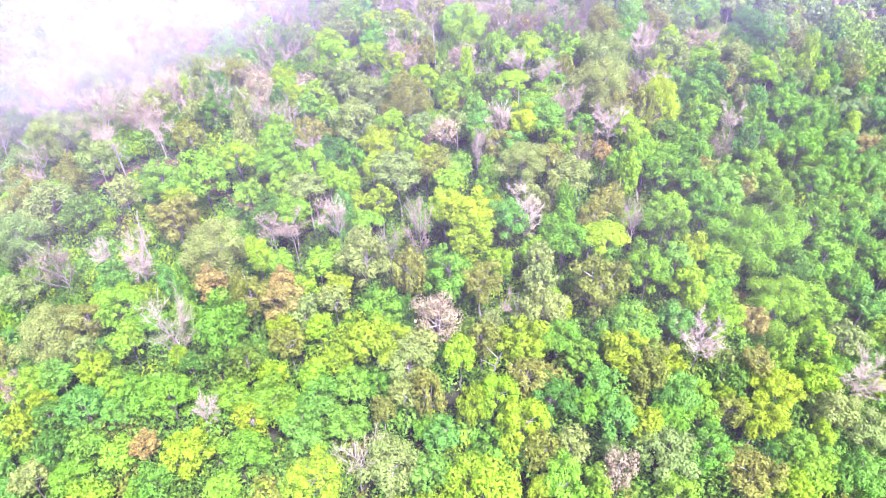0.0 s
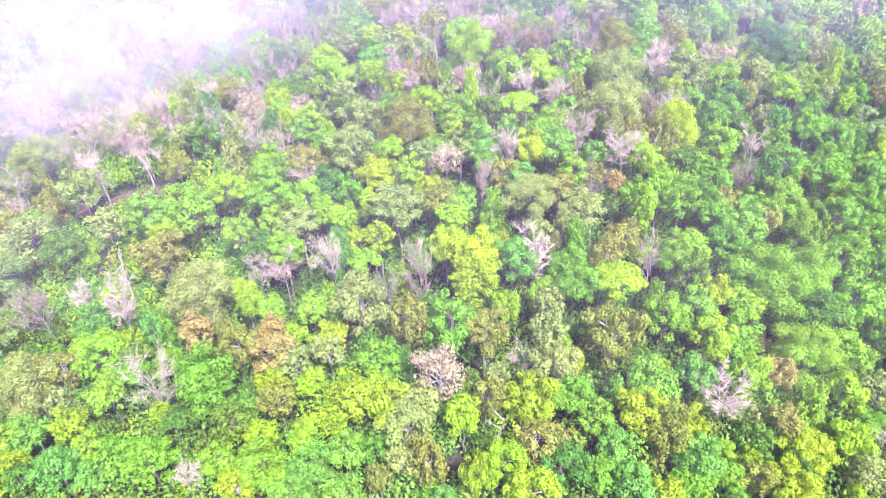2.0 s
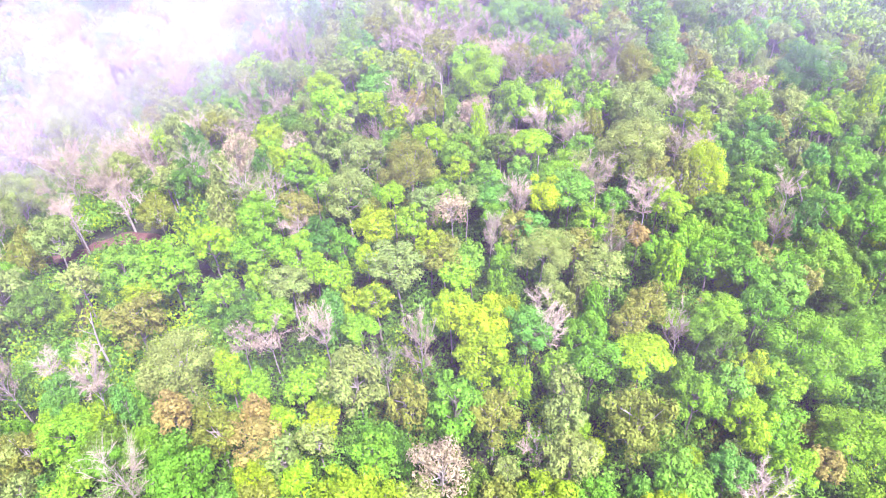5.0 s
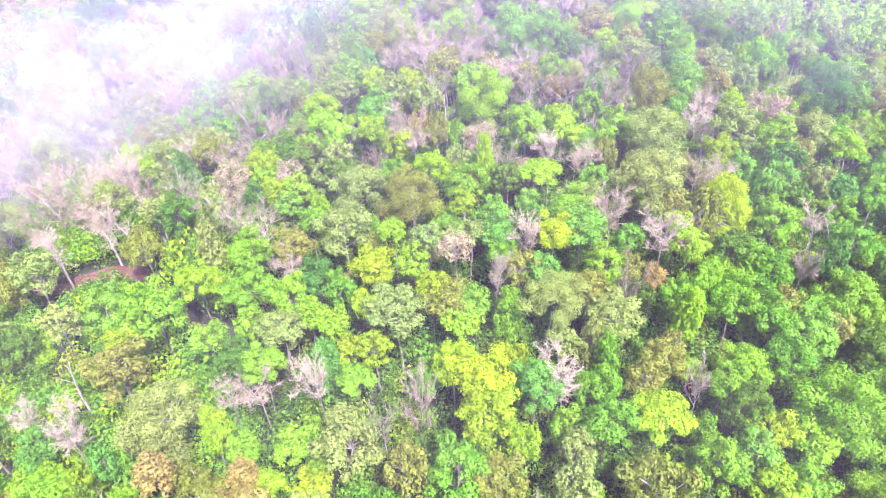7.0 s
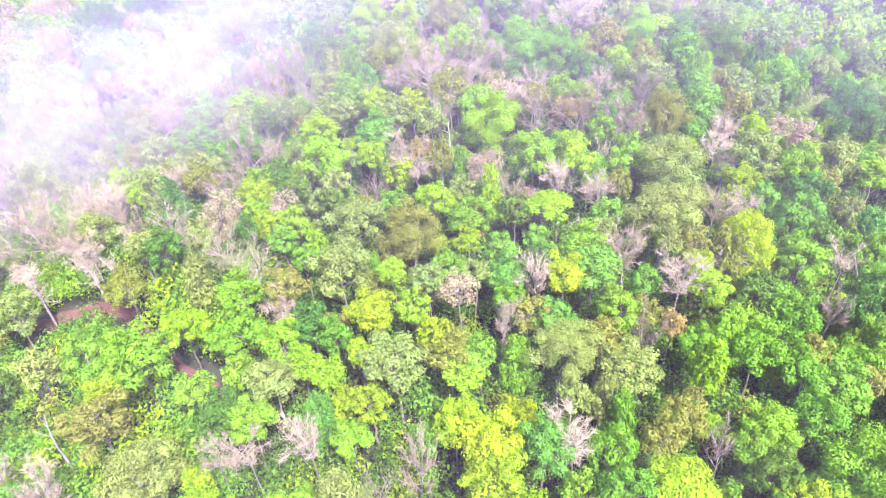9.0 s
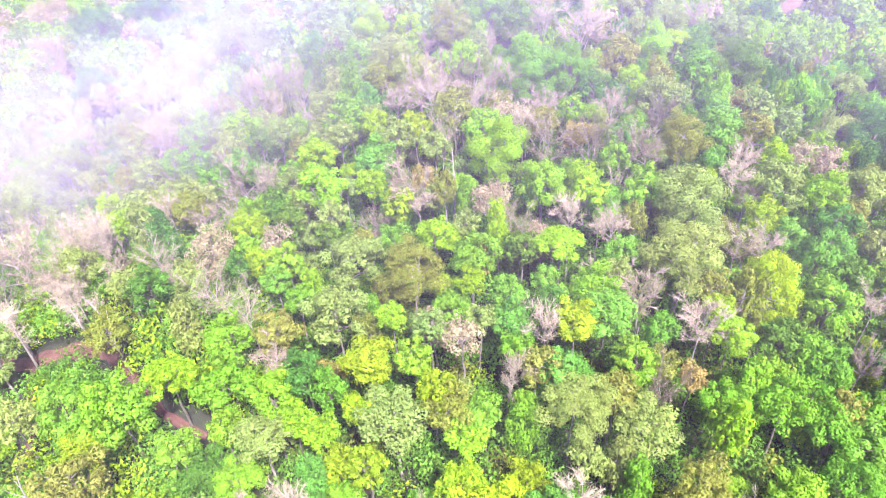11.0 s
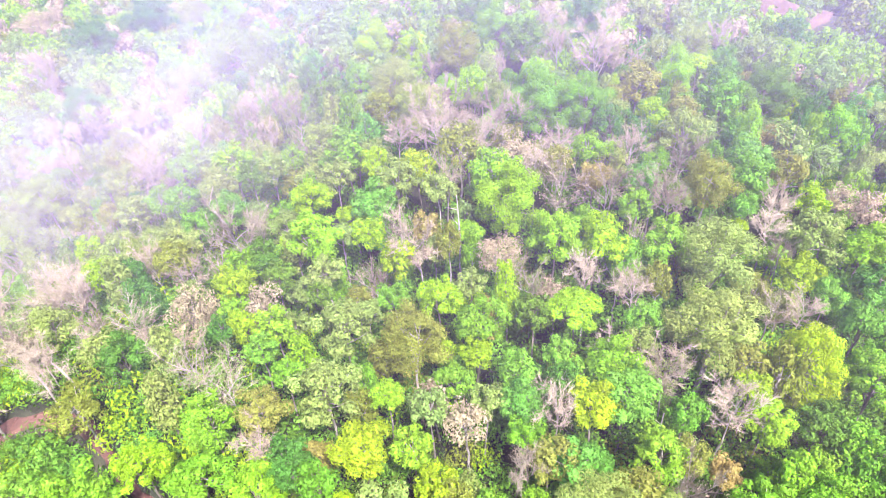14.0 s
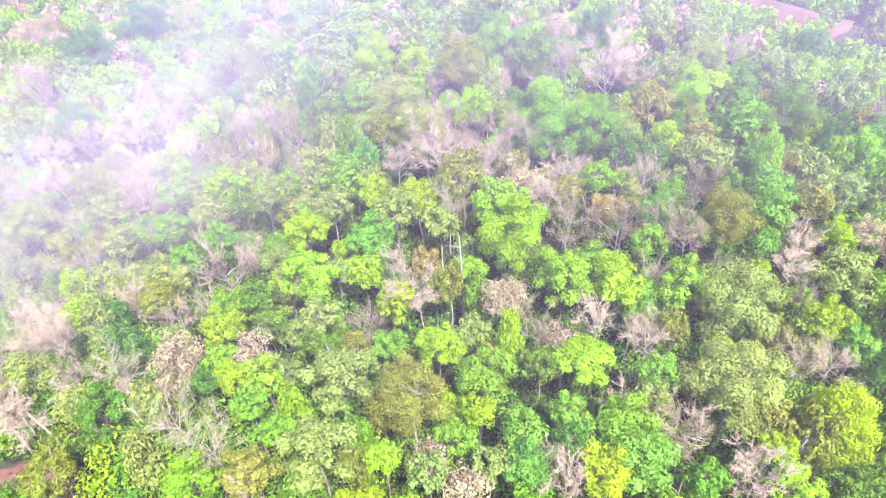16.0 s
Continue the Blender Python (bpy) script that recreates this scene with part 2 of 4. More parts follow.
def limb(verts, faces, rng, start, way, length, radius, sides=5, bends=3, wander=0.18):
    """A crooked tapered limb; returns its joints."""
    p, d, out = Vector(start), Vector(way).normalized(), [Vector(start)]
    for i in range(bends):
        d = (d + Vector((rng.gauss(0, wander), rng.gauss(0, wander), rng.gauss(0, wander * 0.6) + 0.04))).normalized()
        e = p + d * length / bends
        tube(verts, faces, p, e, radius * (1 - 0.75 * i / bends), radius * (1 - 0.75 * (i + 1) / bends), sides)
        p = e
        out.append(p.copy())
    return out


def sprays(rng, lobes, count, size, droop=0.0):
    """Leaf sprays as small pointed blades, set round the lobes of a crown and turned outwards."""
    weight = np.array([l[3] ** 2 for l in lobes])
    pick = rng.choice(len(lobes), count, p=weight / weight.sum())
    L = np.array(lobes)[pick]
    d = rng.normal(size=(count, 3))
    d[:, 2] = d[:, 2] * 0.8 + 0.35
    d /= np.linalg.norm(d, axis=1)[:, None]
    pos = L[:, :3] + d * (L[:, 3] * rng.uniform(0.62, 1.12, count))[:, None] * np.array([1, 1, 0.8])
    nor = d + rng.normal(scale=0.3, size=(count, 3)) + np.array([0, 0, 0.3 - droop])
    nor /= np.linalg.norm(nor, axis=1)[:, None]
    side = np.cross(nor, rng.normal(size=(count, 3)))
    side /= np.linalg.norm(side, axis=1)[:, None]
    along = np.cross(nor, side)
    s = (size * rng.uniform(0.6, 1.35, count))[:, None]
    tip, tail = pos + along * s * 0.75, pos - along * s * 0.5
    verts = np.stack([tail - side * s * 0.45, tail + side * s * 0.45, tip], 1).reshape(-1, 3)
    faces = np.arange(count * 3).reshape(-1, 3)
    return verts, faces


def crown_lobes(rng, shape):
    """Lobes of a crown of radius 1 and height about 2: where its boughs end."""
    lobes = []
    if shape == "tall":
        for i in range(24):
            h = i / 23
            r = 0.85 * (1 - 0.6 * h ** 1.6) * (0.7 + 0.3 * min(1, h * 5))
            a = i * 2.4 + rng.uniform(-0.4, 0.4)
            lobes.append((r * 0.72 * math.cos(a), r * 0.72 * math.sin(a), -0.9 + 1.75 * h, 0.2 + 0.22 * r))
    elif shape == "ovoid":
        for i in range(70):
            z = 1 - 2 * (i + 0.5) / 70
            a, r = i * 2.4 + rng.uniform(-0.3, 0.3), math.sqrt(1 - z * z) * (1 - 0.22 * z)
            k = rng.uniform(0.6, 0.84)
            lobes.append((k * r * math.cos(a), k * r * math.sin(a), (k + 0.06) * z, rng.uniform(0.16, 0.3)))
    elif shape == "umbrella":
        for i in range(17):
            a, r = i * 2.4 + rng.uniform(-0.4, 0.4), 0.95 * math.sqrt((i + 0.5) / 17)
            lobes.append((r * math.cos(a), r * math.sin(a), 0.55 - 0.55 * r * r + rng.uniform(-0.12, 0.12), 0.26 + rng.uniform(0, 0.1)))
    else:
        n = 34
        for i in range(n):
            z = 1 - 1.75 * (i + 0.5) / n
            a, r = i * 2.4 + rng.uniform(-0.5, 0.5), math.sqrt(max(0, 1 - z * z))
            k = rng.uniform(0.45, 0.98)
            lobes.append((k * r * math.cos(a) + rng.uniform(-0.1, 0.1), k * r * math.sin(a), k * z * 0.95, rng.uniform(0.17, 0.36)))
    return lobes


SHAPES = ["round", "round", "round", "umbrella", "tall"]
MASTERS = {}
RNG = np.random.default_rng(7)


def stem(tree, rng, bark, slim):
    """The trunk, one metre high for scaling, with a flared foot and slight bends."""
    tv, tf, p = [], [], Vector((0, 0, -0.06))
    tube(tv, tf, (0, 0, -0.06), (0, 0, 0.03), 0.19 * slim, 0.13 * slim, 7)
    p = Vector((0, 0, 0.03))
    for i in range(5):
        e = Vector((rng.gauss(0, 0.06), rng.gauss(0, 0.06), 0.03 + 0.194 * (i + 1)))
        tube(tv, tf, p, e, (0.13 - 0.013 * i) * slim, (0.117 - 0.013 * i) * slim, 7)
        p = e
    mesh_object("trunk", tv, tf, bark, tree, smooth=True)


def leafy_tree(name, species, shape, bark, label, grade, count, size):
    """A tree whose crown has radius 1 about its centre; trunk and crown are scaled where it stands."""
    tree = new(name)
    rng = random.Random(sum(map(len, MASTERS.values())) + 11)
    lobes = crown_lobes(RNG, shape)
    stem(tree, rng, bark, 1.0)
    bv, bf = [], []
    joints = limb(bv, bf, rng, (0, 0, -1.0), (0, 0, 1), 1.5, 0.05, 5, 4, 0.06)
    for l in lobes[::2]:
        start = joints[0].lerp(joints[3], rng.random())
        limb(bv, bf, rng, start, Vector(l[:3]) - start, (Vector(l[:3]) - start).length, 0.03, 4, 2, 0.1)
    mesh_object("branchwork", bv, bf, bark, tree, smooth=True)
    cv, cf = sprays(RNG, lobes, count, size)
    mesh_object("crown", cv, cf, LEAF[species], tree)
    MASTERS.setdefault((species, shape, grade), []).append(tree)
    return tagged(tree, label, "tree", "hillside trees")


def bare_tree(name, key, label, leaf=None, twigs=420, seed=0):
    """A leafless tree: trunk, forking limbs and a haze of fine twigs."""
    tree = new(name)
    rng = random.Random(seed)
    stem(tree, rng, BARK_PALE, 0.8)
    tv, tf, kv, kf, ends = [], [], [], [], []
    joints = limb(tv, tf, rng, (0, 0, -1.0), (0, 0, 1), 1.5, 0.026, 5, 4, 0.1)
    for i in range(9):
        start = joints[0].lerp(joints[4], 0.75 * i / 9)
        a = i * 2.4 + rng.uniform(-0.4, 0.4)
        way = Vector((math.cos(a), math.sin(a), rng.uniform(0.5, 1.5)))
        j1 = limb(tv, tf, rng, start, way, rng.uniform(0.85, 1.2), 0.019, 4, 3, 0.16)
        for _ in range(6):
            s = j1[rng.choice((1, 2, 3))]
            way2 = way.normalized() + Vector((rng.gauss(0, 0.6), rng.gauss(0, 0.6), rng.gauss(0.1, 0.4)))
            ends.append((limb(tv, tf, rng, s, way2, rng.uniform(0.35, 0.7), 0.009, 3, 2, 0.2), way2))
    for _ in range(twigs):
        j, w = rng.choice(ends)
        s = j[0].lerp(j[-1], rng.random())
        d = (w.normalized() + Vector((rng.gauss(0, 0.8), rng.gauss(0, 0.8), rng.gauss(0.1, 0.5)))).normalized()
        e = s + d * rng.uniform(0.15, 0.4)
        b = len(kv)
        n = d.orthogonal().normalized() * 0.007
        kv += [s - n, s + n, e]
        kf.append((b, b + 1, b + 2))
    mesh_object("branchwork", tv, tf, BARK_PALE, tree, smooth=True)
    tagged(mesh_object("twigwork", kv, kf, TWIG, tree), kind="stuff")
    if leaf:
        lobes = [(*j[-1], 0.2) for j, _ in ends]
        cv, cf = sprays(RNG, lobes, leaf[1], 0.036)
        mesh_object("crown", cv, cf, LEAF[leaf[0]], tree)
    MASTERS.setdefault(key, []).append(tree)
    return tagged(tree, label, "tree", "hillside trees")


NAMES = {"green": "green_tree", "dark": "dark_green_tree", "lime": "lime_tree", "golden": "golden_tree", "yellow": "yellow_tree", "pale": "sage_tree", "olive": "olive_tree", "rust": "rust_tree", "pink": "withered_tree"}
LABELS = {
    "green": "bright green broadleaf tree with a rounded clumpy crown",
    "dark": "dark green broadleaf tree with a dense rounded crown",
    "lime": "lime green tree in fresh leaf above its neighbours",
    "golden": "yellow green tree with a golden sunlit crown",
    "yellow": "bright yellow green tree with a tall full crown",
    "pale": "pale sage green tree with a loose crown",
    "olive": "olive brown tree with a thinning dry crown",
    "rust": "rust orange tree with dry turning leaves",
    "pink": "pinkish dry tree with withered leaves",
}
# sprays keep their true size: small, middling and large crowns carry ever more of them; the upper slope carries fewer, larger ones
GRADES = [(2.25, 1.9, 2300), (3.4, 2.7, 4600), (9.0, 4.4, 16000)]
for species in LABELS:
    thin = {"olive": 0.85, "pink": 0.7, "pale": 0.92}.get(species, 1.0)
    for grade, (_, typical, count) in enumerate(GRADES + [(0, 2.4, 2900)]):
        for shape in ("round", "round", "umbrella", "tall") if grade != 2 else ("round", "umbrella", "ovoid"):
            size = (0.205, 0.205, 0.175, 0.21)[grade]
            leafy_tree(NAMES[species], species, shape, BARK_PALE if species in ("olive", "pale", "pink") else BARK_GREY, LABELS[species], grade, int(count * thin), (0.8 if species == "pink" else 1) * size / typical)
for i in range(4):
    bare_tree("bare_tree", ("bare", "round"), "leafless pale tree with white limbs and fine pinkish twigs", None, 2200, 30 + i)
for i in range(4):
    bare_tree("dry_tree", ("sparse", "round"), "nearly leafless pale tree with pinkish dry leaves", ("pink", 650), 1900, 40 + i)
for i in range(3):
    bare_tree("thin_tree", ("thin", "round"), "pale limbed tree with sparse sage green leaves", ("pale", 1500), 900, 50 + i)

USED = set()
TAKEN = []


def plant(species, shape, x, y, radius, half, centre):
    """Sets a tree of that kind on the ground."""
    rng = random.Random(int(x * 131 + y * 977))
    grade = 0 if radius < GRADES[0][0] else 1 if radius < GRADES[1][0] else 2
    if y > 112 and grade < 2:
        grade = 3
    kind = MASTERS.get((species, shape, grade)) or MASTERS.get((species, "round", grade)) or MASTERS[(species, "round")]
    master = kind[rng.randrange(len(kind))]
    m = Matrix.LocRotScale((x, y, ground(x, y)), Euler((rng.gauss(0, 0.03), rng.gauss(0, 0.03), rng.uniform(0, 6.28))), None)
    TAKEN.append((x, y, radius))
    if master.name in USED:
        tree = copy_thing(master, m)
    else:
        tree = master
        tree.matrix_basis = m
        USED.add(master.name)
    thick = 0.55 + 0.22 * radius
    for o in tree.children:
        if o.name.startswith("trunk"):
            o.scale = (thick, thick, max(1.0, centre - 0.85 * half))
        else:
            o.location, o.scale = (0, 0, centre), (radius, radius, half)
    return tree


# kind, habit, place, crown radius, crown half height, height of the crown's centre over the ground
STAND = []
STAND += [
    ("bare", "round", -27.5, 41.0, 1.22, 2.21, 5.8), ("bare", "round", 45.1, 49.4, 2.55, 2.85, 6.2), ("bare", "round", 26.1, 51.0, 2.50, 2.80, 6.5),
    ("bare", "round", -40.6, 60.3, 2.23, 3.80, 8.2), ("bare", "round", -46.3, 62.3, 1.60, 1.94, 8.5), ("bare", "round", 8.3, 65.7, 2.44, 3.34, 9.4),
    ("bare", "round", 21.4, 66.0, 1.32, 2.91, 9.5), ("bare", "round", 37.3, 82.6, 1.28, 2.56, 9.9), ("bare", "round", -46.8, 86.2, 1.73, 1.94, 6.0),
    ("bare", "round", -42.5, 89.7, 1.48, 1.89, 6.3), ("bare", "round", 14.7, 87.0, 2.3, 3.3, 9.4), ("bare", "round", 30.7, 102.8, 1.53, 1.94, 10.0),
    ("bare", "round", -32.1, 104.5, 3.95, 4.43, 9.2), ("bare", "round", 30.1, 107.1, 2.09, 2.48, 9.9), ("bare", "round", 19.2, 109.2, 1.97, 2.21, 10.0),
    ("bare", "round", 32.6, 111.2, 2.01, 2.25, 9.9), ("bare", "round", 21.4, 117.7, 2.50, 2.80, 9.9), ("bare", "round", -14.8, 122.5, 2.44, 2.73, 9.9),
]
STAND += [
    ("bare", "round", -55.0, 125.9, 3.15, 3.53, 10.0), ("bare", "round", 2.1, 127.1, 1.59, 2.50, 9.9), ("bare", "round", -41.8, 134.3, 3.26, 3.66, 10.0),
    ("bare", "round", -36.9, 141.3, 2.19, 2.45, 10.0), ("bare", "round", 53.9, 141.7, 1.75, 2.69, 9.9), ("bare", "round", -42.7, 144.5, 3.04, 3.56, 9.9),
    ("bare", "round", 36.8, 157.8, 2.49, 2.98, 9.9),
]
STAND += [
    ("dark", "round", -41.9, 38.4, 1.83, 2.77, 5.6), ("dark", "round", 8.9, 43.2, 2.45, 2.75, 5.6), ("dark", "round", -23.3, 46.1, 2.23, 2.50, 5.9),
    ("dark", "round", 41.5, 83.6, 1.95, 3.24, 9.7), ("dark", "round", 30.7, 85.2, 1.51, 1.70, 9.7), ("dark", "round", -37.3, 85.5, 2.51, 2.81, 6.5),
    ("dark", "round", 5.6, 85.7, 1.55, 1.73, 9.8), ("dark", "round", -28.8, 88.9, 1.43, 1.89, 8.3), ("dark", "round", 3.4, 92.7, 1.97, 2.47, 9.6),
    ("dark", "round", -18.7, 93.6, 1.48, 1.66, 9.5), ("dark", "round", -24.7, 96.3, 1.86, 2.08, 9.0), ("dark", "round", -42.0, 97.6, 1.63, 2.93, 7.3),
    ("dark", "round", -27.4, 100.4, 1.95, 2.19, 9.1), ("dark", "round", -34.5, 116.8, 1.96, 2.42, 9.6), ("dark", "round", 54.0, 121.7, 4.06, 4.98, 9.7),
    ("dark", "round", 14.2, 125.1, 2.31, 2.59, 9.7), ("dark", "tall", 41.3, 130.4, 1.35, 2.49, 11.0), ("dark", "round", -27.1, 137.1, 3.21, 3.95, 9.8),
]
STAND += [
    ("dark", "round", 40.0, 139.0, 4.30, 4.82, 9.7), ("dark", "round", 33.1, 140.7, 2.62, 2.93, 9.8), ("dark", "round", 3.1, 150.0, 3.37, 3.77, 9.7),
    ("dark", "round", -35.8, 151.1, 2.09, 3.22, 9.8), ("dark", "round", -84.2, 154.6, 3.48, 3.89, 9.7), ("dark", "round", 52.1, 163.8, 3.12, 3.50, 9.7),
    ("dark", "round", 14.3, 164.9, 4.26, 4.77, 9.7), ("dark", "round", -7.4, 174.4, 2.92, 3.27, 9.8), ("dark", "round", -104.1, 194.0, 6.69, 7.50, 9.8),
    ("dark", "round", -97.9, 211.1, 6.45, 7.23, 9.7),
]
STAND += [
    ("golden", "round", 18.0, 41.3, 1.88, 2.11, 5.6), ("golden", "round", 0.2, 41.6, 1.51, 3.17, 5.5), ("golden", "round", 30.6, 44.0, 2.53, 3.01, 5.8),
    ("golden", "umbrella", 34.1, 46.9, 2.54, 2.29, 5.9), ("golden", "round", -8.1, 47.7, 2.56, 2.87, 5.9), ("golden", "round", -41.7, 47.9, 2.01, 2.25, 5.9),
    ("golden", "round", 16.7, 48.7, 2.60, 2.91, 5.9), ("golden", "round", -11.3, 48.9, 2.98, 3.34, 6.0), ("golden", "round", 6.4, 48.9, 2.91, 3.26, 5.9),
    ("golden", "round", -2.2, 87.9, 1.61, 1.80, 9.7), ("golden", "round", -29.1, 95.5, 2.31, 2.59, 8.6), ("golden", "round", -11.5, 98.6, 2.16, 2.42, 9.7),
    ("golden", "round", 32.2, 100.4, 2.25, 2.52, 9.7), ("golden", "round", 25.7, 105.5, 1.26, 1.46, 9.8), ("golden", "round", -11.0, 115.7, 2.57, 2.99, 9.7),
]
STAND += [
    ("green", "round", -30.3, 34.6, 2.01, 2.26, 5.5), ("green", "round", 20.1, 35.7, 2.30, 2.58, 5.5), ("green", "round", -3.7, 35.9, 2.00, 2.24, 5.4),
    ("green", "round", -22.0, 37.6, 2.35, 2.63, 5.6), ("green", "round", -38.3, 38.7, 1.82, 2.04, 5.6), ("green", "round", -2.6, 38.8, 1.76, 1.97, 5.5),
    ("green", "round", -16.5, 39.1, 2.37, 2.65, 5.5), ("green", "round", 24.0, 39.5, 2.70, 3.03, 5.5), ("green", "round", 35.4, 39.6, 2.45, 2.75, 5.5),
    ("green", "round", -11.6, 39.7, 2.08, 2.33, 5.6), ("green", "round", 40.5, 39.8, 2.48, 2.78, 5.5), ("green", "round", 15.1, 41.6, 2.18, 2.45, 5.6),
    ("green", "round", 34.3, 41.8, 1.87, 2.10, 5.6), ("green", "round", -15.3, 42.4, 2.44, 2.74, 5.6), ("green", "round", -20.1, 42.5, 2.46, 2.75, 5.6),
    ("green", "round", 12.2, 42.6, 1.84, 2.06, 5.5), ("green", "round", -40.7, 42.8, 2.55, 2.85, 5.6), ("green", "round", -31.2, 43.1, 2.51, 2.81, 5.6),
]
STAND += [
    ("green", "round", -34.4, 43.4, 2.21, 2.48, 5.7), ("green", "round", -11.9, 43.5, 1.85, 2.07, 5.6), ("green", "round", 22.1, 44.6, 2.51, 2.81, 5.7),
    ("green", "round", 13.7, 44.9, 1.88, 2.10, 5.6), ("green", "round", -48.2, 46.0, 2.33, 2.61, 5.8), ("green", "round", 12.2, 47.1, 1.92, 2.15, 5.7),
    ("green", "round", 9.8, 49.2, 2.27, 2.55, 6.0), ("green", "round", -38.1, 50.1, 2.03, 2.28, 6.1), ("green", "round", -27.6, 50.4, 3.01, 4.41, 6.2),
    ("green", "round", 23.5, 53.4, 2.04, 2.29, 6.8), ("green", "round", -1.9, 56.7, 3.30, 3.72, 7.5), ("green", "round", 37.1, 57.9, 3.42, 3.83, 7.9),
    ("green", "round", 42.5, 59.3, 2.20, 2.47, 8.2), ("green", "round", 49.5, 59.9, 2.24, 2.50, 8.4), ("green", "round", 25.0, 61.1, 2.19, 2.45, 8.6),
    ("green", "round", 11.7, 61.9, 2.62, 2.93, 8.7), ("green", "round", 5.3, 65.1, 2.61, 2.92, 9.3), ("green", "round", 46.5, 65.5, 3.30, 3.69, 9.3),
]
STAND += [
    ("green", "round", 35.2, 66.0, 4.61, 5.16, 9.3), ("green", "round", 23.9, 67.5, 2.30, 2.58, 9.4), ("green", "round", 53.9, 67.7, 2.38, 2.67, 9.5),
    ("green", "round", -28.5, 69.3, 2.03, 2.28, 9.0), ("green", "round", 41.8, 69.6, 2.39, 2.68, 9.5), ("green", "round", 31.4, 70.6, 2.55, 2.85, 9.5),
    ("green", "round", 52.6, 72.0, 2.13, 2.58, 9.6), ("green", "round", 47.5, 72.0, 2.94, 3.29, 9.6), ("green", "round", -35.4, 72.5, 3.33, 3.73, 8.2),
    ("green", "round", -41.8, 72.9, 2.78, 3.11, 7.5), ("green", "round", 31.9, 75.5, 2.38, 2.67, 9.7), ("green", "round", 36.3, 77.1, 2.55, 2.85, 9.6),
    ("green", "round", 27.8, 77.2, 2.72, 3.13, 9.6), ("green", "round", 49.9, 80.0, 2.27, 2.69, 9.7), ("green", "round", -26.7, 80.2, 2.57, 2.88, 8.6),
    ("green", "round", 32.6, 81.2, 2.84, 3.70, 9.6), ("green", "round", 2.3, 83.1, 2.26, 2.53, 9.7), ("green", "round", 16.5, 83.2, 1.73, 1.94, 9.8),
]
STAND += [
    ("green", "round", -20.7, 84.7, 1.61, 1.80, 9.2), ("green", "round", 1.8, 86.0, 2.08, 2.33, 9.7), ("green", "round", -23.5, 86.8, 1.66, 1.85, 9.0),
    ("green", "round", 11.1, 87.8, 2.63, 2.94, 9.7), ("green", "round", 45.5, 88.1, 2.81, 3.15, 9.8), ("green", "round", 5.2, 88.2, 1.60, 1.79, 9.7),
    ("green", "round", 52.1, 88.7, 3.24, 3.63, 9.7), ("green", "round", 35.7, 88.9, 3.06, 3.43, 9.7), ("green", "round", -22.7, 89.7, 2.00, 2.24, 9.1),
    ("green", "round", -2.4, 91.1, 2.79, 3.12, 9.7), ("green", "round", -27.9, 91.4, 1.76, 1.97, 8.6), ("green", "round", 14.3, 92.3, 1.93, 2.16, 9.8),
    ("green", "round", -10.9, 94.4, 1.77, 1.98, 9.6), ("green", "round", 52.4, 97.4, 2.60, 2.91, 9.7), ("green", "round", 47.9, 97.7, 1.86, 2.72, 9.7),
    ("green", "round", 34.3, 98.4, 1.76, 1.97, 9.7), ("green", "round", -29.9, 98.7, 1.92, 2.15, 8.8), ("green", "round", 18.5, 102.3, 3.07, 3.44, 9.7),
]
STAND += [
    ("green", "round", 5.7, 103.0, 2.97, 3.63, 9.8), ("green", "round", -38.6, 107.3, 2.17, 2.43, 9.0), ("green", "round", 15.3, 108.0, 1.96, 2.20, 9.7),
    ("green", "round", 0.3, 108.5, 4.01, 4.49, 9.7), ("green", "round", -15.6, 108.6, 2.76, 3.09, 9.7), ("green", "round", 27.9, 109.9, 1.65, 1.85, 9.7),
    ("green", "round", -36.0, 110.1, 2.58, 2.89, 9.3), ("green", "round", 31.0, 115.4, 2.79, 3.12, 9.8), ("green", "round", -48.7, 115.7, 2.03, 2.27, 9.6),
    ("green", "round", -44.4, 115.9, 2.41, 2.70, 9.5), ("green", "round", 11.0, 118.0, 2.17, 2.43, 9.7), ("green", "round", 30.4, 118.7, 2.88, 3.22, 9.7),
    ("green", "round", -21.4, 119.9, 3.12, 3.50, 9.7), ("green", "round", -38.5, 121.1, 3.31, 3.75, 9.7), ("green", "round", -48.4, 123.9, 2.18, 2.67, 9.7),
    ("green", "round", 5.0, 129.8, 4.46, 5.00, 9.7), ("green", "round", 11.8, 130.2, 3.63, 4.07, 9.7), ("green", "round", -50.4, 130.5, 1.76, 2.92, 9.8),
]
STAND += [
    ("green", "round", 31.3, 133.6, 3.29, 3.68, 9.8), ("green", "round", -24.1, 144.8, 2.43, 2.72, 9.7), ("green", "round", 45.7, 152.4, 2.87, 3.21, 9.8),
    ("green", "round", -1.6, 158.3, 4.64, 5.20, 9.8), ("green", "round", -35.9, 159.0, 2.77, 3.33, 9.8),
]
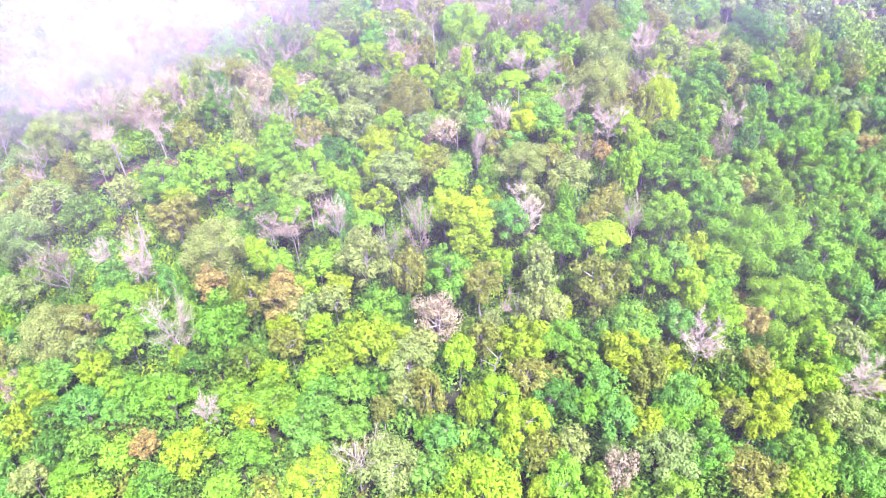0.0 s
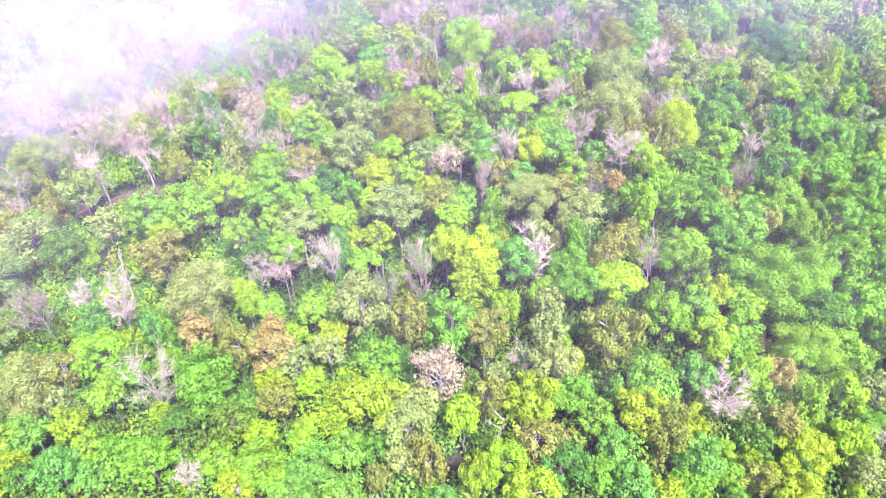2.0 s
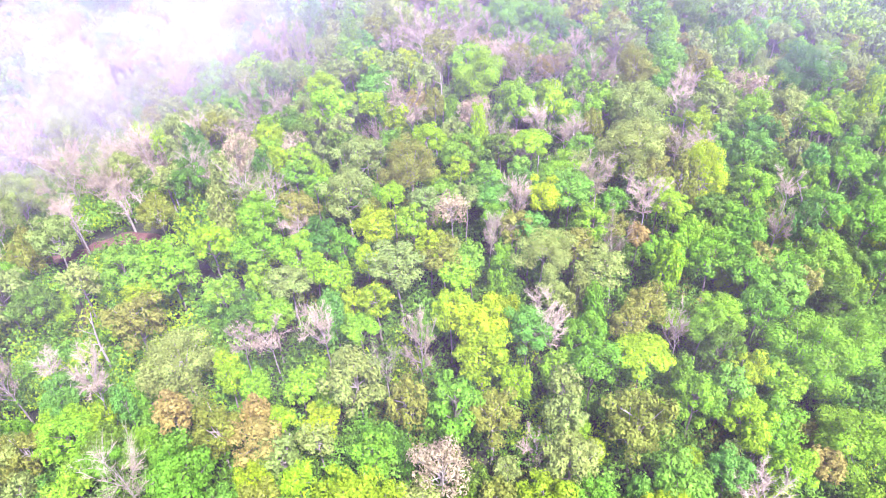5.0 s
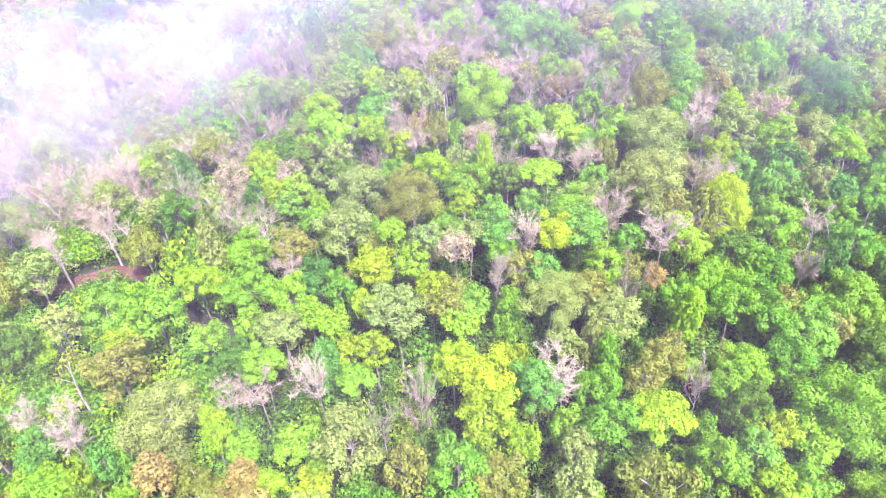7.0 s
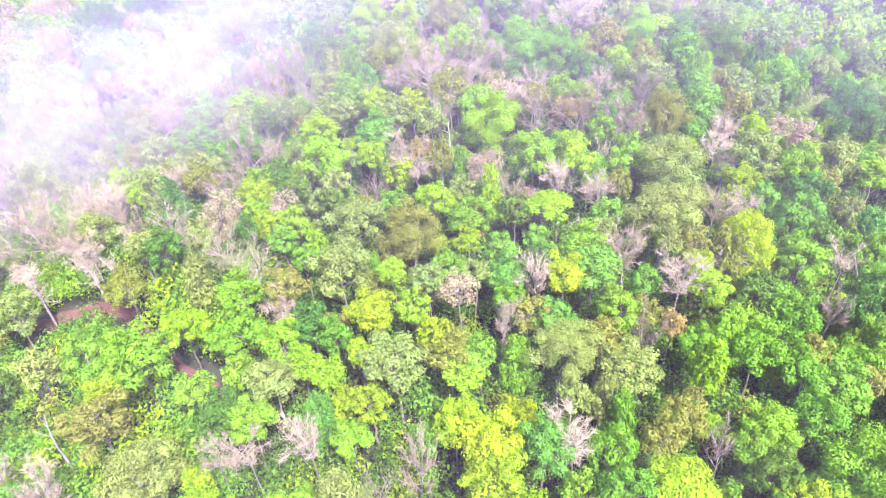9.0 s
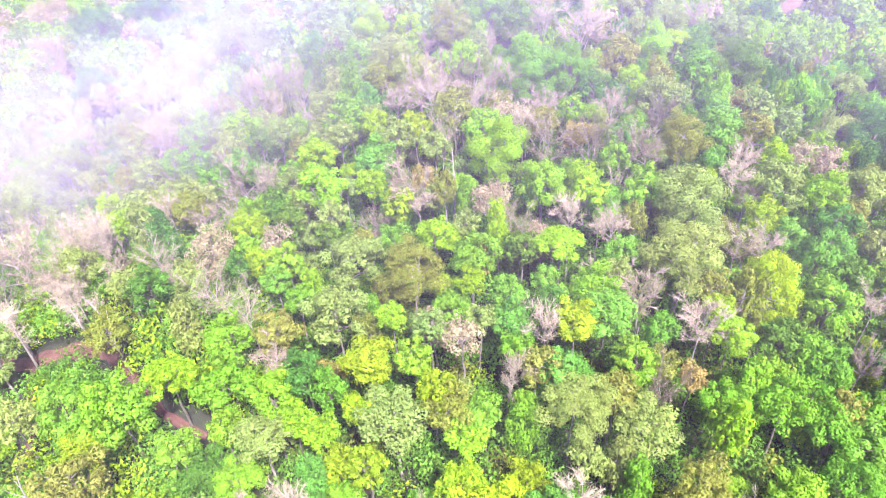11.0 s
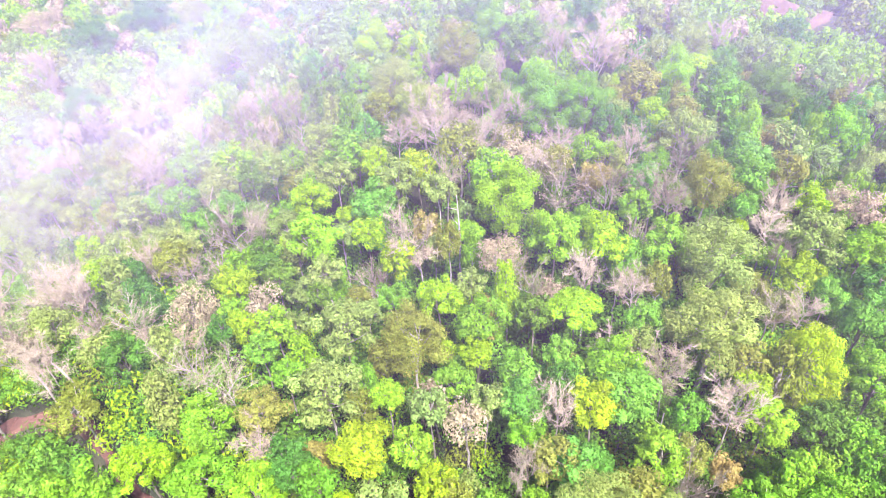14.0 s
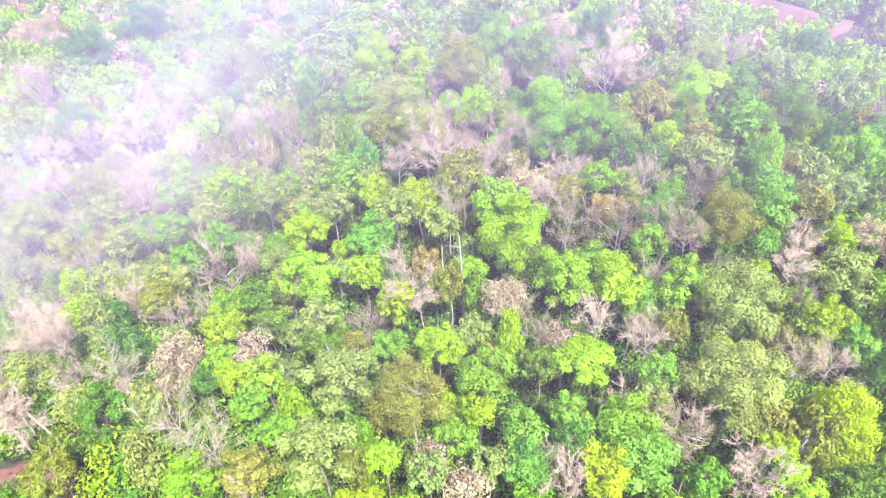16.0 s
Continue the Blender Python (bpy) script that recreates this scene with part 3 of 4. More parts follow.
STAND += [
    ("lime", "round", -23.4, 34.3, 1.76, 1.97, 5.5), ("lime", "round", 1.1, 35.0, 3.38, 3.79, 5.6), ("lime", "round", -14.3, 35.1, 2.55, 2.86, 5.5),
    ("lime", "round", 9.3, 35.6, 2.28, 2.93, 5.4), ("lime", "round", -34.6, 37.3, 1.79, 2.00, 5.5), ("lime", "round", -27.8, 37.4, 2.36, 2.65, 5.4),
    ("lime", "round", 32.3, 37.6, 1.79, 2.01, 5.6), ("lime", "round", 5.4, 40.2, 2.82, 3.70, 5.6), ("lime", "round", 2.5, 42.7, 2.28, 2.82, 5.7),
    ("lime", "round", -20.8, 44.9, 1.64, 2.03, 5.6), ("lime", "round", -0.7, 46.7, 1.96, 2.64, 5.7), ("lime", "round", 39.2, 49.1, 2.08, 2.33, 6.0),
    ("lime", "round", -16.4, 50.3, 1.71, 1.92, 6.3), ("lime", "round", 29.6, 54.4, 2.42, 2.71, 6.9), ("lime", "round", 40.9, 54.6, 2.19, 2.64, 6.9),
    ("lime", "round", -41.1, 54.6, 2.55, 2.86, 6.9), ("lime", "round", 26.6, 58.1, 2.56, 3.15, 8.0), ("lime", "round", -17.7, 58.5, 1.85, 2.07, 7.9),
]
STAND += [
    ("lime", "round", -21.8, 58.5, 1.50, 2.33, 7.9), ("lime", "round", -25.6, 59.7, 1.52, 1.97, 8.2), ("lime", "umbrella", 16.7, 62.7, 2.75, 2.48, 8.9),
    ("lime", "round", 31.9, 62.8, 2.24, 2.50, 8.9), ("lime", "round", -2.8, 66.9, 2.28, 2.55, 9.3), ("lime", "round", 22.0, 74.5, 2.05, 3.90, 9.7),
    ("lime", "round", -31.7, 76.1, 2.34, 2.62, 8.3), ("lime", "round", -10.2, 82.9, 1.54, 1.73, 9.6), ("lime", "round", 24.4, 84.3, 2.25, 2.52, 9.6),
    ("lime", "round", 23.6, 86.8, 1.54, 1.73, 9.8), ("lime", "round", -26.0, 89.7, 1.43, 2.38, 8.7), ("lime", "umbrella", 7.6, 92.9, 2.66, 2.39, 9.8),
    ("lime", "round", -6.8, 93.9, 2.32, 2.60, 9.7), ("lime", "tall", 0.7, 94.8, 1.57, 3.45, 10.9), ("lime", "round", -48.3, 99.5, 2.04, 2.29, 7.6),
    ("lime", "round", -21.4, 102.6, 3.12, 3.79, 9.6), ("lime", "round", 10.1, 102.9, 2.96, 3.32, 9.6), ("lime", "round", -15.9, 103.2, 1.96, 2.20, 9.6),
]
STAND += [
    ("lime", "round", -54.0, 106.2, 1.87, 2.10, 8.9), ("lime", "round", 51.3, 107.3, 2.42, 2.71, 9.7), ("lime", "round", -24.2, 110.2, 2.51, 2.81, 9.6),
    ("lime", "round", 37.1, 112.8, 1.87, 2.27, 9.7), ("lime", "round", -1.1, 113.6, 3.35, 3.75, 9.7), ("lime", "round", -17.0, 116.8, 1.88, 2.10, 9.7),
    ("lime", "tall", 31.7, 123.5, 1.93, 3.04, 11.0), ("lime", "round", 19.7, 128.2, 2.36, 2.65, 9.7), ("lime", "round", 46.9, 130.1, 2.39, 3.50, 9.7),
    ("lime", "round", -5.5, 135.6, 2.82, 3.16, 9.7), ("lime", "round", 4.5, 138.7, 2.63, 2.95, 9.8), ("lime", "round", 25.2, 140.7, 3.72, 4.16, 9.7),
    ("lime", "umbrella", 30.5, 144.8, 2.35, 2.11, 9.7), ("lime", "round", -16.3, 155.0, 3.10, 3.47, 9.7), ("lime", "round", -25.9, 163.6, 4.20, 4.70, 9.8),
]
STAND += [
    ("olive", "round", 7.3, 37.8, 2.04, 2.28, 5.5), ("olive", "round", 28.3, 38.0, 2.83, 3.17, 5.5), ("olive", "round", -8.4, 41.2, 1.26, 2.26, 5.7),
    ("olive", "round", -3.8, 42.5, 1.83, 3.97, 5.6), ("olive", "round", 27.5, 43.7, 1.88, 2.11, 5.6), ("olive", "round", 6.2, 45.2, 2.19, 2.45, 5.7),
    ("olive", "round", 19.2, 46.5, 2.30, 3.33, 5.8), ("olive", "round", -19.3, 48.5, 1.95, 2.19, 6.0), ("olive", "round", 1.5, 48.6, 1.93, 2.95, 5.9),
    ("olive", "round", 32.4, 49.7, 1.73, 1.94, 6.1), ("olive", "round", -45.3, 53.9, 2.49, 2.78, 6.8), ("olive", "round", -25.1, 54.3, 2.49, 3.31, 6.9),
    ("olive", "round", 15.2, 55.8, 3.18, 4.51, 7.3), ("olive", "round", 1.5, 56.1, 2.59, 2.90, 7.3), ("olive", "round", -6.8, 56.7, 2.09, 3.72, 7.4),
    ("olive", "round", -37.7, 66.7, 3.11, 3.48, 8.5), ("olive", "round", 18.0, 69.3, 2.33, 2.76, 9.5), ("olive", "round", 38.3, 75.5, 1.80, 2.01, 9.7),
]
STAND += [
    ("olive", "round", -39.3, 80.4, 2.38, 2.66, 6.7), ("olive", "round", -21.5, 81.4, 2.32, 2.60, 9.1), ("olive", "round", 26.5, 88.1, 2.09, 4.60, 9.7),
    ("olive", "round", -8.5, 88.4, 3.55, 3.97, 9.7), ("olive", "round", 23.1, 89.2, 2.12, 2.37, 9.7), ("olive", "round", 16.3, 96.9, 1.45, 3.02, 9.7),
    ("olive", "round", -37.6, 99.9, 2.32, 2.59, 8.1), ("olive", "round", -6.0, 101.6, 1.58, 2.96, 9.6), ("olive", "round", 25.0, 113.6, 3.43, 3.84, 9.7),
    ("olive", "round", 6.9, 116.1, 2.14, 2.40, 9.8), ("olive", "round", 36.0, 117.7, 2.49, 2.79, 9.8), ("olive", "round", -5.8, 119.0, 3.37, 3.77, 9.8),
    ("olive", "round", 24.3, 128.6, 2.37, 2.65, 9.7), ("olive", "round", -18.2, 132.5, 2.60, 2.91, 9.8), ("olive", "round", 19.4, 136.0, 3.38, 3.78, 9.7),
    ("olive", "round", -7.9, 150.0, 3.91, 4.38, 9.7),
]
STAND += [
    ("pale", "round", -43.3, 35.9, 1.79, 2.01, 5.6), ("pale", "round", -7.4, 36.2, 2.86, 3.21, 5.4), ("pale", "round", 19.8, 38.9, 2.82, 3.16, 5.6),
    ("pale", "round", 10.2, 39.0, 1.77, 1.98, 5.5), ("pale", "round", -6.4, 42.4, 1.52, 1.70, 5.7), ("pale", "round", 43.1, 44.5, 2.60, 2.91, 5.7),
    ("pale", "round", -6.2, 45.4, 2.66, 2.98, 5.7), ("pale", "round", 40.3, 45.8, 2.35, 2.64, 5.7), ("pale", "round", -49.0, 52.3, 3.88, 4.35, 6.3),
    ("pale", "round", 8.5, 52.3, 2.67, 2.99, 6.5), ("pale", "round", -15.0, 53.7, 1.77, 1.98, 6.8), ("pale", "round", 45.2, 54.7, 2.13, 2.39, 7.1),
    ("pale", "round", 8.2, 56.0, 2.07, 2.53, 7.3), ("pale", "round", -56.4, 58.4, 2.25, 2.53, 7.8), ("pale", "round", -11.7, 59.5, 3.04, 4.18, 8.3),
    ("pale", "round", 8.5, 59.7, 1.78, 2.24, 8.2), ("pale", "round", -30.8, 61.8, 4.08, 4.57, 8.5), ("pale", "round", -59.4, 66.3, 3.81, 4.27, 8.8),
]
STAND += [
    ("pale", "round", -46.9, 72.1, 2.17, 2.44, 7.6), ("pale", "round", -58.1, 72.4, 3.36, 3.76, 8.3), ("pale", "round", -53.7, 79.4, 2.71, 3.03, 6.9),
    ("pale", "round", -6.2, 81.7, 2.01, 2.25, 9.7), ("pale", "round", -1.5, 82.9, 1.76, 1.97, 9.8), ("pale", "round", -16.2, 83.1, 3.13, 3.50, 9.5),
    ("pale", "round", -40.2, 86.4, 2.09, 2.34, 6.2), ("pale", "round", -16.0, 90.0, 2.97, 3.33, 9.5), ("pale", "round", 12.9, 90.1, 1.62, 1.81, 9.6),
    ("pale", "round", -47.8, 90.3, 2.44, 2.73, 6.0), ("pale", "round", -66.4, 90.8, 3.96, 4.44, 8.8), ("pale", "round", -13.9, 92.1, 1.44, 1.62, 9.5),
    ("pale", "round", -3.2, 96.1, 1.77, 1.99, 9.6), ("pale", "round", -18.9, 97.0, 2.15, 2.41, 9.5), ("pale", "round", 22.8, 101.2, 4.54, 5.08, 9.8),
    ("pale", "round", -48.0, 103.5, 2.14, 2.57, 8.4), ("pale", "round", -41.8, 104.5, 2.47, 2.77, 8.6), ("pale", "round", 35.3, 107.4, 3.06, 3.43, 9.7),
]
STAND += [
    ("pale", "round", 47.0, 108.4, 3.24, 3.63, 9.8), ("pale", "round", -67.9, 109.2, 4.14, 4.63, 9.6), ("pale", "round", -7.9, 110.8, 2.08, 2.33, 9.8),
    ("pale", "round", -13.6, 113.0, 2.87, 3.22, 9.7), ("pale", "round", -51.2, 113.9, 2.41, 2.70, 9.4), ("pale", "round", -21.6, 114.2, 2.22, 2.49, 9.7),
    ("pale", "round", 13.7, 115.3, 1.41, 2.28, 9.6), ("pale", "round", -38.9, 116.4, 2.78, 3.11, 9.6), ("pale", "round", -32.2, 118.7, 1.99, 2.45, 9.6),
    ("pale", "round", -68.8, 119.4, 3.93, 4.40, 9.7), ("pale", "round", 41.3, 121.2, 2.21, 2.47, 9.8), ("pale", "round", 23.7, 122.8, 3.00, 3.36, 9.7),
    ("pale", "round", -58.3, 123.1, 2.66, 2.98, 9.7), ("pale", "round", 37.9, 123.4, 3.01, 3.37, 9.7), ("pale", "round", -26.3, 123.7, 2.86, 3.21, 9.7),
    ("pale", "round", -45.2, 127.2, 2.22, 2.49, 9.7), ("pale", "round", -54.2, 131.7, 3.30, 3.70, 9.7), ("pale", "round", -17.8, 140.6, 4.16, 4.66, 9.8),
]
STAND += [
    ("pale", "round", 50.2, 144.5, 3.15, 3.52, 9.8), ("pale", "round", 24.1, 144.8, 2.71, 3.04, 9.8), ("pale", "round", 41.2, 150.9, 3.31, 3.71, 9.8),
    ("pale", "round", 30.4, 154.0, 3.40, 3.81, 9.7), ("pale", "round", -31.4, 157.2, 2.71, 3.03, 9.8), ("pale", "round", 31.8, 164.6, 2.63, 3.14, 9.7),
    ("pale", "round", -65.8, 164.9, 4.27, 4.78, 9.8), ("pale", "round", 25.2, 165.8, 3.19, 3.57, 9.8), ("pale", "round", -59.9, 176.5, 7.81, 8.75, 9.8),
    ("pale", "round", -86.8, 215.1, 4.90, 5.48, 9.7),
]
STAND += [
    ("pink", "round", 14.6, 36.9, 1.80, 3.20, 5.6), ("pink", "round", -50.8, 45.8, 1.50, 3.27, 5.7), ("pink", "round", -3.5, 51.3, 2.81, 3.15, 6.3),
    ("pink", "round", -2.8, 81.0, 2.22, 2.49, 9.7), ("pink", "round", -32.3, 91.2, 2.80, 3.69, 7.7), ("pink", "round", -0.6, 99.4, 2.44, 2.73, 9.8),
    ("pink", "round", 44.2, 113.7, 2.54, 2.84, 9.7), ("pink", "round", 41.6, 114.7, 2.08, 2.33, 9.7), ("pink", "round", 8.7, 163.6, 3.18, 3.56, 9.8),
    ("pink", "round", -129.0, 208.3, 5.68, 6.37, 9.7),
]
STAND += [
    ("rust", "round", -32.5, 38.2, 1.50, 1.68, 5.6), ("rust", "round", -20.9, 53.8, 2.57, 3.01, 6.7), ("rust", "round", -30.0, 56.2, 2.19, 2.45, 7.4),
    ("rust", "round", 35.6, 125.3, 1.91, 2.33, 9.7),
]
STAND += [
    ("sparse", "round", -51.5, 61.5, 2.87, 3.21, 8.3), ("sparse", "round", -5.9, 62.9, 1.91, 4.19, 9.1), ("sparse", "round", -16.2, 64.8, 2.32, 2.75, 9.4),
    ("sparse", "round", 5.0, 82.4, 2.35, 2.64, 9.8), ("sparse", "round", 21.1, 84.5, 2.50, 2.80, 9.9), ("sparse", "round", -50.0, 87.0, 2.86, 3.21, 6.2),
    ("sparse", "round", 41.3, 90.0, 1.72, 2.14, 9.9), ("sparse", "round", -59.7, 94.1, 4.02, 4.50, 8.3), ("sparse", "round", -47.0, 94.4, 2.86, 3.21, 6.9),
    ("sparse", "round", 27.4, 95.3, 1.98, 2.22, 9.9), ("sparse", "round", 13.1, 95.6, 2.06, 2.31, 9.9), ("sparse", "round", 30.2, 95.8, 1.99, 2.23, 9.9),
    ("sparse", "round", -34.3, 96.9, 1.90, 2.13, 8.2), ("sparse", "round", 8.9, 97.0, 2.04, 2.29, 10.0), ("sparse", "round", -8.5, 99.7, 2.94, 3.29, 9.9),
    ("sparse", "round", -74.7, 102.9, 3.92, 4.39, 9.8), ("sparse", "round", 12.5, 110.0, 3.00, 3.36, 9.9), ("sparse", "round", 6.6, 111.2, 3.40, 3.81, 9.8),
]
STAND += [
    ("sparse", "round", 17.7, 111.6, 2.70, 3.02, 9.9), ("sparse", "round", -78.7, 114.8, 4.28, 4.80, 9.9), ("sparse", "round", 3.9, 114.9, 2.12, 2.38, 9.9),
    ("sparse", "round", 16.1, 118.7, 2.24, 3.01, 9.9), ("sparse", "round", 6.7, 119.7, 2.21, 2.48, 9.9), ("sparse", "round", -1.4, 126.5, 2.38, 3.28, 10.0),
    ("sparse", "round", -11.3, 128.1, 2.05, 3.22, 9.9), ("sparse", "round", -7.7, 128.5, 2.25, 3.41, 9.9), ("sparse", "round", -4.0, 129.5, 2.05, 2.49, 9.9),
    ("sparse", "round", -52.0, 137.8, 1.97, 3.61, 9.9), ("sparse", "round", -75.4, 144.3, 3.20, 3.59, 10.0), ("sparse", "round", 8.3, 148.5, 2.12, 2.86, 10.0),
    ("sparse", "round", -68.2, 148.8, 2.74, 3.90, 9.9), ("sparse", "round", 15.3, 148.9, 5.17, 5.79, 10.0), ("sparse", "round", -65.0, 153.6, 3.39, 3.79, 9.9),
    ("sparse", "round", -103.0, 172.0, 4.60, 5.15, 9.9),
]
STAND += [
    ("thin", "round", -10.7, 36.6, 2.30, 2.58, 5.4), ("thin", "round", -32.6, 50.2, 2.69, 4.98, 6.2), ("thin", "round", -9.0, 60.5, 1.80, 2.34, 8.5),
    ("thin", "round", -25.3, 83.1, 2.39, 2.68, 8.6), ("thin", "round", -29.5, 85.4, 3.29, 3.69, 8.0), ("thin", "round", 15.5, 86.6, 1.93, 2.72, 9.8),
    ("thin", "round", -57.2, 87.5, 2.95, 3.31, 7.2), ("thin", "round", -38.3, 90.3, 2.36, 2.65, 6.7),
]
STAND += [
    ("yellow", "round", 0.2, 65.9, 3.01, 3.37, 9.3), ("yellow", "round", 8.4, 83.3, 2.37, 2.66, 9.6), ("yellow", "ovoid", 29.6, 89.3, 3.5, 5.56, 9.7),
]
STAND += [
    ("sparse", "round", 1.4, 77.5, 1.68, 2.65, 9.4), ("sparse", "round", 16.5, 77.4, 2.11, 3.77, 9.5), ("olive", "round", 16.2, 79.4, 1.75, 2.06, 9.5),
    ("green", "round", 13.6, 80.2, 2.59, 2.49, 9.5), ("green", "round", 11.7, 85.1, 3.02, 2.75, 9.4), ("pale", "round", 7.3, 74.6, 3.42, 2.84, 9.5),
    ("pale", "round", 14.0, 73.7, 2.99, 2.41, 9.4), ("lime", "round", 25.7, 79.7, 1.81, 3.00, 9.4), ("green", "round", 22.2, 77.1, 2.30, 2.50, 9.6),
    ("olive", "round", -3.5, 73.5, 2.44, 2.35, 9.5), ("green", "round", -0.3, 73.4, 2.04, 2.24, 9.4), ("olive", "round", 4.1, 77.9, 2.24, 2.34, 9.6),
    ("olive", "round", 11.3, 75.6, 2.17, 2.17, 9.4), ("lime", "round", -2.5, 71.1, 2.09, 1.90, 9.2), ("dark", "round", 29.1, 84.2, 2.17, 2.49, 9.5),
    ("olive", "round", 33.6, 77.3, 2.12, 3.03, 9.4), ("rust", "round", 19.2, 79.0, 1.54, 1.74, 9.4), ("sparse", "round", -21.8, 77.9, 2.12, 1.80, 9.0),
]
STAND += [
    ("dark", "round", -17.9, 76.6, 2.28, 2.80, 9.3), ("green", "round", -15.8, 75.3, 1.83, 2.85, 9.4), ("green", "round", -26.1, 74.9, 2.84, 2.58, 8.8),
    ("lime", "round", -21.2, 74.1, 2.33, 3.15, 9.2), ("golden", "round", -12.1, 78.2, 2.72, 2.36, 9.5), ("green", "round", -7.5, 78.1, 1.87, 2.39, 9.5),
    ("golden", "round", -37.7, 69.7, 2.25, 1.70, 8.1), ("pale", "round", -21.0, 70.7, 2.54, 2.05, 9.1), ("lime", "round", -18.7, 72.3, 1.78, 2.18, 9.2),
    ("lime", "round", -16.3, 71.1, 1.75, 2.24, 9.2), ("lime", "round", -12.6, 72.9, 1.68, 2.47, 9.3), ("pale", "round", -8.8, 72.3, 3.21, 2.72, 9.4),
    ("golden", "round", -5.4, 75.1, 2.10, 2.20, 9.3), ("green", "round", 2.7, 80.1, 1.78, 1.88, 9.4), ("pale", "round", -12.2, 131.3, 4.00, 4.34, 9.5),
    ("sparse", "round", -9.4, 124.5, 3.27, 3.43, 9.6), ("sparse", "round", -2.7, 120.8, 2.83, 2.98, 9.5), ("pink", "round", 1.1, 117.6, 3.04, 3.04, 9.6),
]
STAND += [
    ("green", "round", 37.5, 96.7, 2.85, 3.46, 9.6), ("dark", "round", 39.9, 94.5, 2.06, 3.03, 9.5), ("green", "round", 31.0, 82.9, 2.14, 2.68, 9.5),
    ("green", "round", 41.2, 106.7, 2.72, 3.13, 9.5), ("dark", "round", 41.2, 101.5, 2.59, 2.98, 9.6), ("green", "round", 6.2, 78.0, 2.04, 2.04, 9.4),
    ("green", "round", -45.7, 47.3, 2.01, 2.01, 5.7), ("green", "round", -36.3, 41.7, 1.75, 1.86, 5.5), ("green", "round", -24.0, 43.1, 1.84, 1.84, 5.5),
    ("golden", "round", -21.8, 40.7, 1.90, 1.90, 5.2), ("green", "round", -17.5, 41.0, 1.68, 1.89, 5.4), ("lime", "round", -16.0, 44.9, 1.86, 1.86, 5.6),
    ("golden", "round", -14.1, 46.6, 1.89, 2.00, 5.5), ("dark", "round", -44.5, 42.3, 1.68, 1.91, 5.5), ("golden", "round", -20.4, 50.0, 1.74, 1.74, 5.9),
    ("dark", "round", 40.1, 62.6, 3.04, 3.70, 8.7), ("green", "round", 18.3, 51.0, 3.01, 3.48, 6.0), ("green", "round", 29.1, 57.8, 2.87, 3.49, 7.7),
]
STAND += [
    ("dark", "round", 25.5, 65.6, 2.26, 2.93, 9.1), ("green", "round", 40.3, 67.1, 3.57, 3.84, 9.2), ("green", "round", 50.6, 70.8, 2.86, 3.29, 9.3),
    ("dark", "round", 41.2, 73.8, 2.61, 3.19, 9.4), ("golden", "round", 27.2, 62.9, 2.34, 2.86, 8.8), ("green", "round", 21.8, 59.4, 2.51, 3.26, 8.0),
]
STAND += [
    ("green", "round", 26.1, 69.4, 2.63, 2.63, 9.4), ("olive", "round", 16.0, 66.5, 1.88, 2.55, 9.2), ("green", "round", 42.2, 80.9, 2.98, 2.98, 9.5),
    ("golden", "round", 0.7, 62.4, 3.20, 2.77, 8.6), ("green", "round", 34.8, 74.2, 3.02, 3.02, 9.5), ("rust", "round", -21.4, 56.0, 1.83, 2.04, 7.2),
    ("lime", "round", -18.9, 55.7, 1.52, 1.73, 6.9), ("golden", "round", -14.7, 55.7, 2.01, 1.71, 7.0), ("lime", "round", -25.9, 61.5, 1.42, 1.86, 8.2),
    ("sparse", "round", -21.4, 63.6, 2.33, 1.99, 8.7), ("bare", "round", -25.0, 63.9, 1.56, 1.90, 8.8), ("green", "round", -22.6, 67.1, 2.30, 1.95, 9.0),
]
for row in STAND:
    plant(*row)
FORKED = (20.5, 91.4, 4.4, 4.2, 11.6)


def forked_tree(x, y, radius, half, centre):
    """A tall tree whose pale trunk forks in two below a broad crown."""
    tree = plant("pale", "round", x, y, radius, half, centre)
    tree.name = "forked_tree"
    USED.add(tree.name)
    for o in list(tree.children):
        if o.name.startswith("trunk"):
            bpy.data.objects.remove(o)
    rng = random.Random(2)
    tv, tf = [], []
    fork = Vector((0.3, 0.1, centre * 0.6))
    for a, b, ra, rb in (((0, 0, -0.2), (0.05, 0, centre * 0.2), 0.34, 0.27), ((0.05, 0, centre * 0.2), fork, 0.27, 0.23)):
        tube(tv, tf, a, b, ra, rb, 8)
    limb(tv, tf, rng, fork, (-0.12, 0, 1), centre * 0.6, 0.2, 7, 4, 0.08)
    limb(tv, tf, rng, fork, (0.75, 0.1, 1), centre * 0.65, 0.17, 7, 4, 0.08)
    mesh_object("trunk", tv, tf, BARK_PALE, tree, smooth=True)
    tree.rotation_euler = (0, 0, 0)
    return tagged(tree, "tall sage green tree with a pale forked trunk and broad crown", "tree", "hillside trees")


forked_tree(*FORKED)


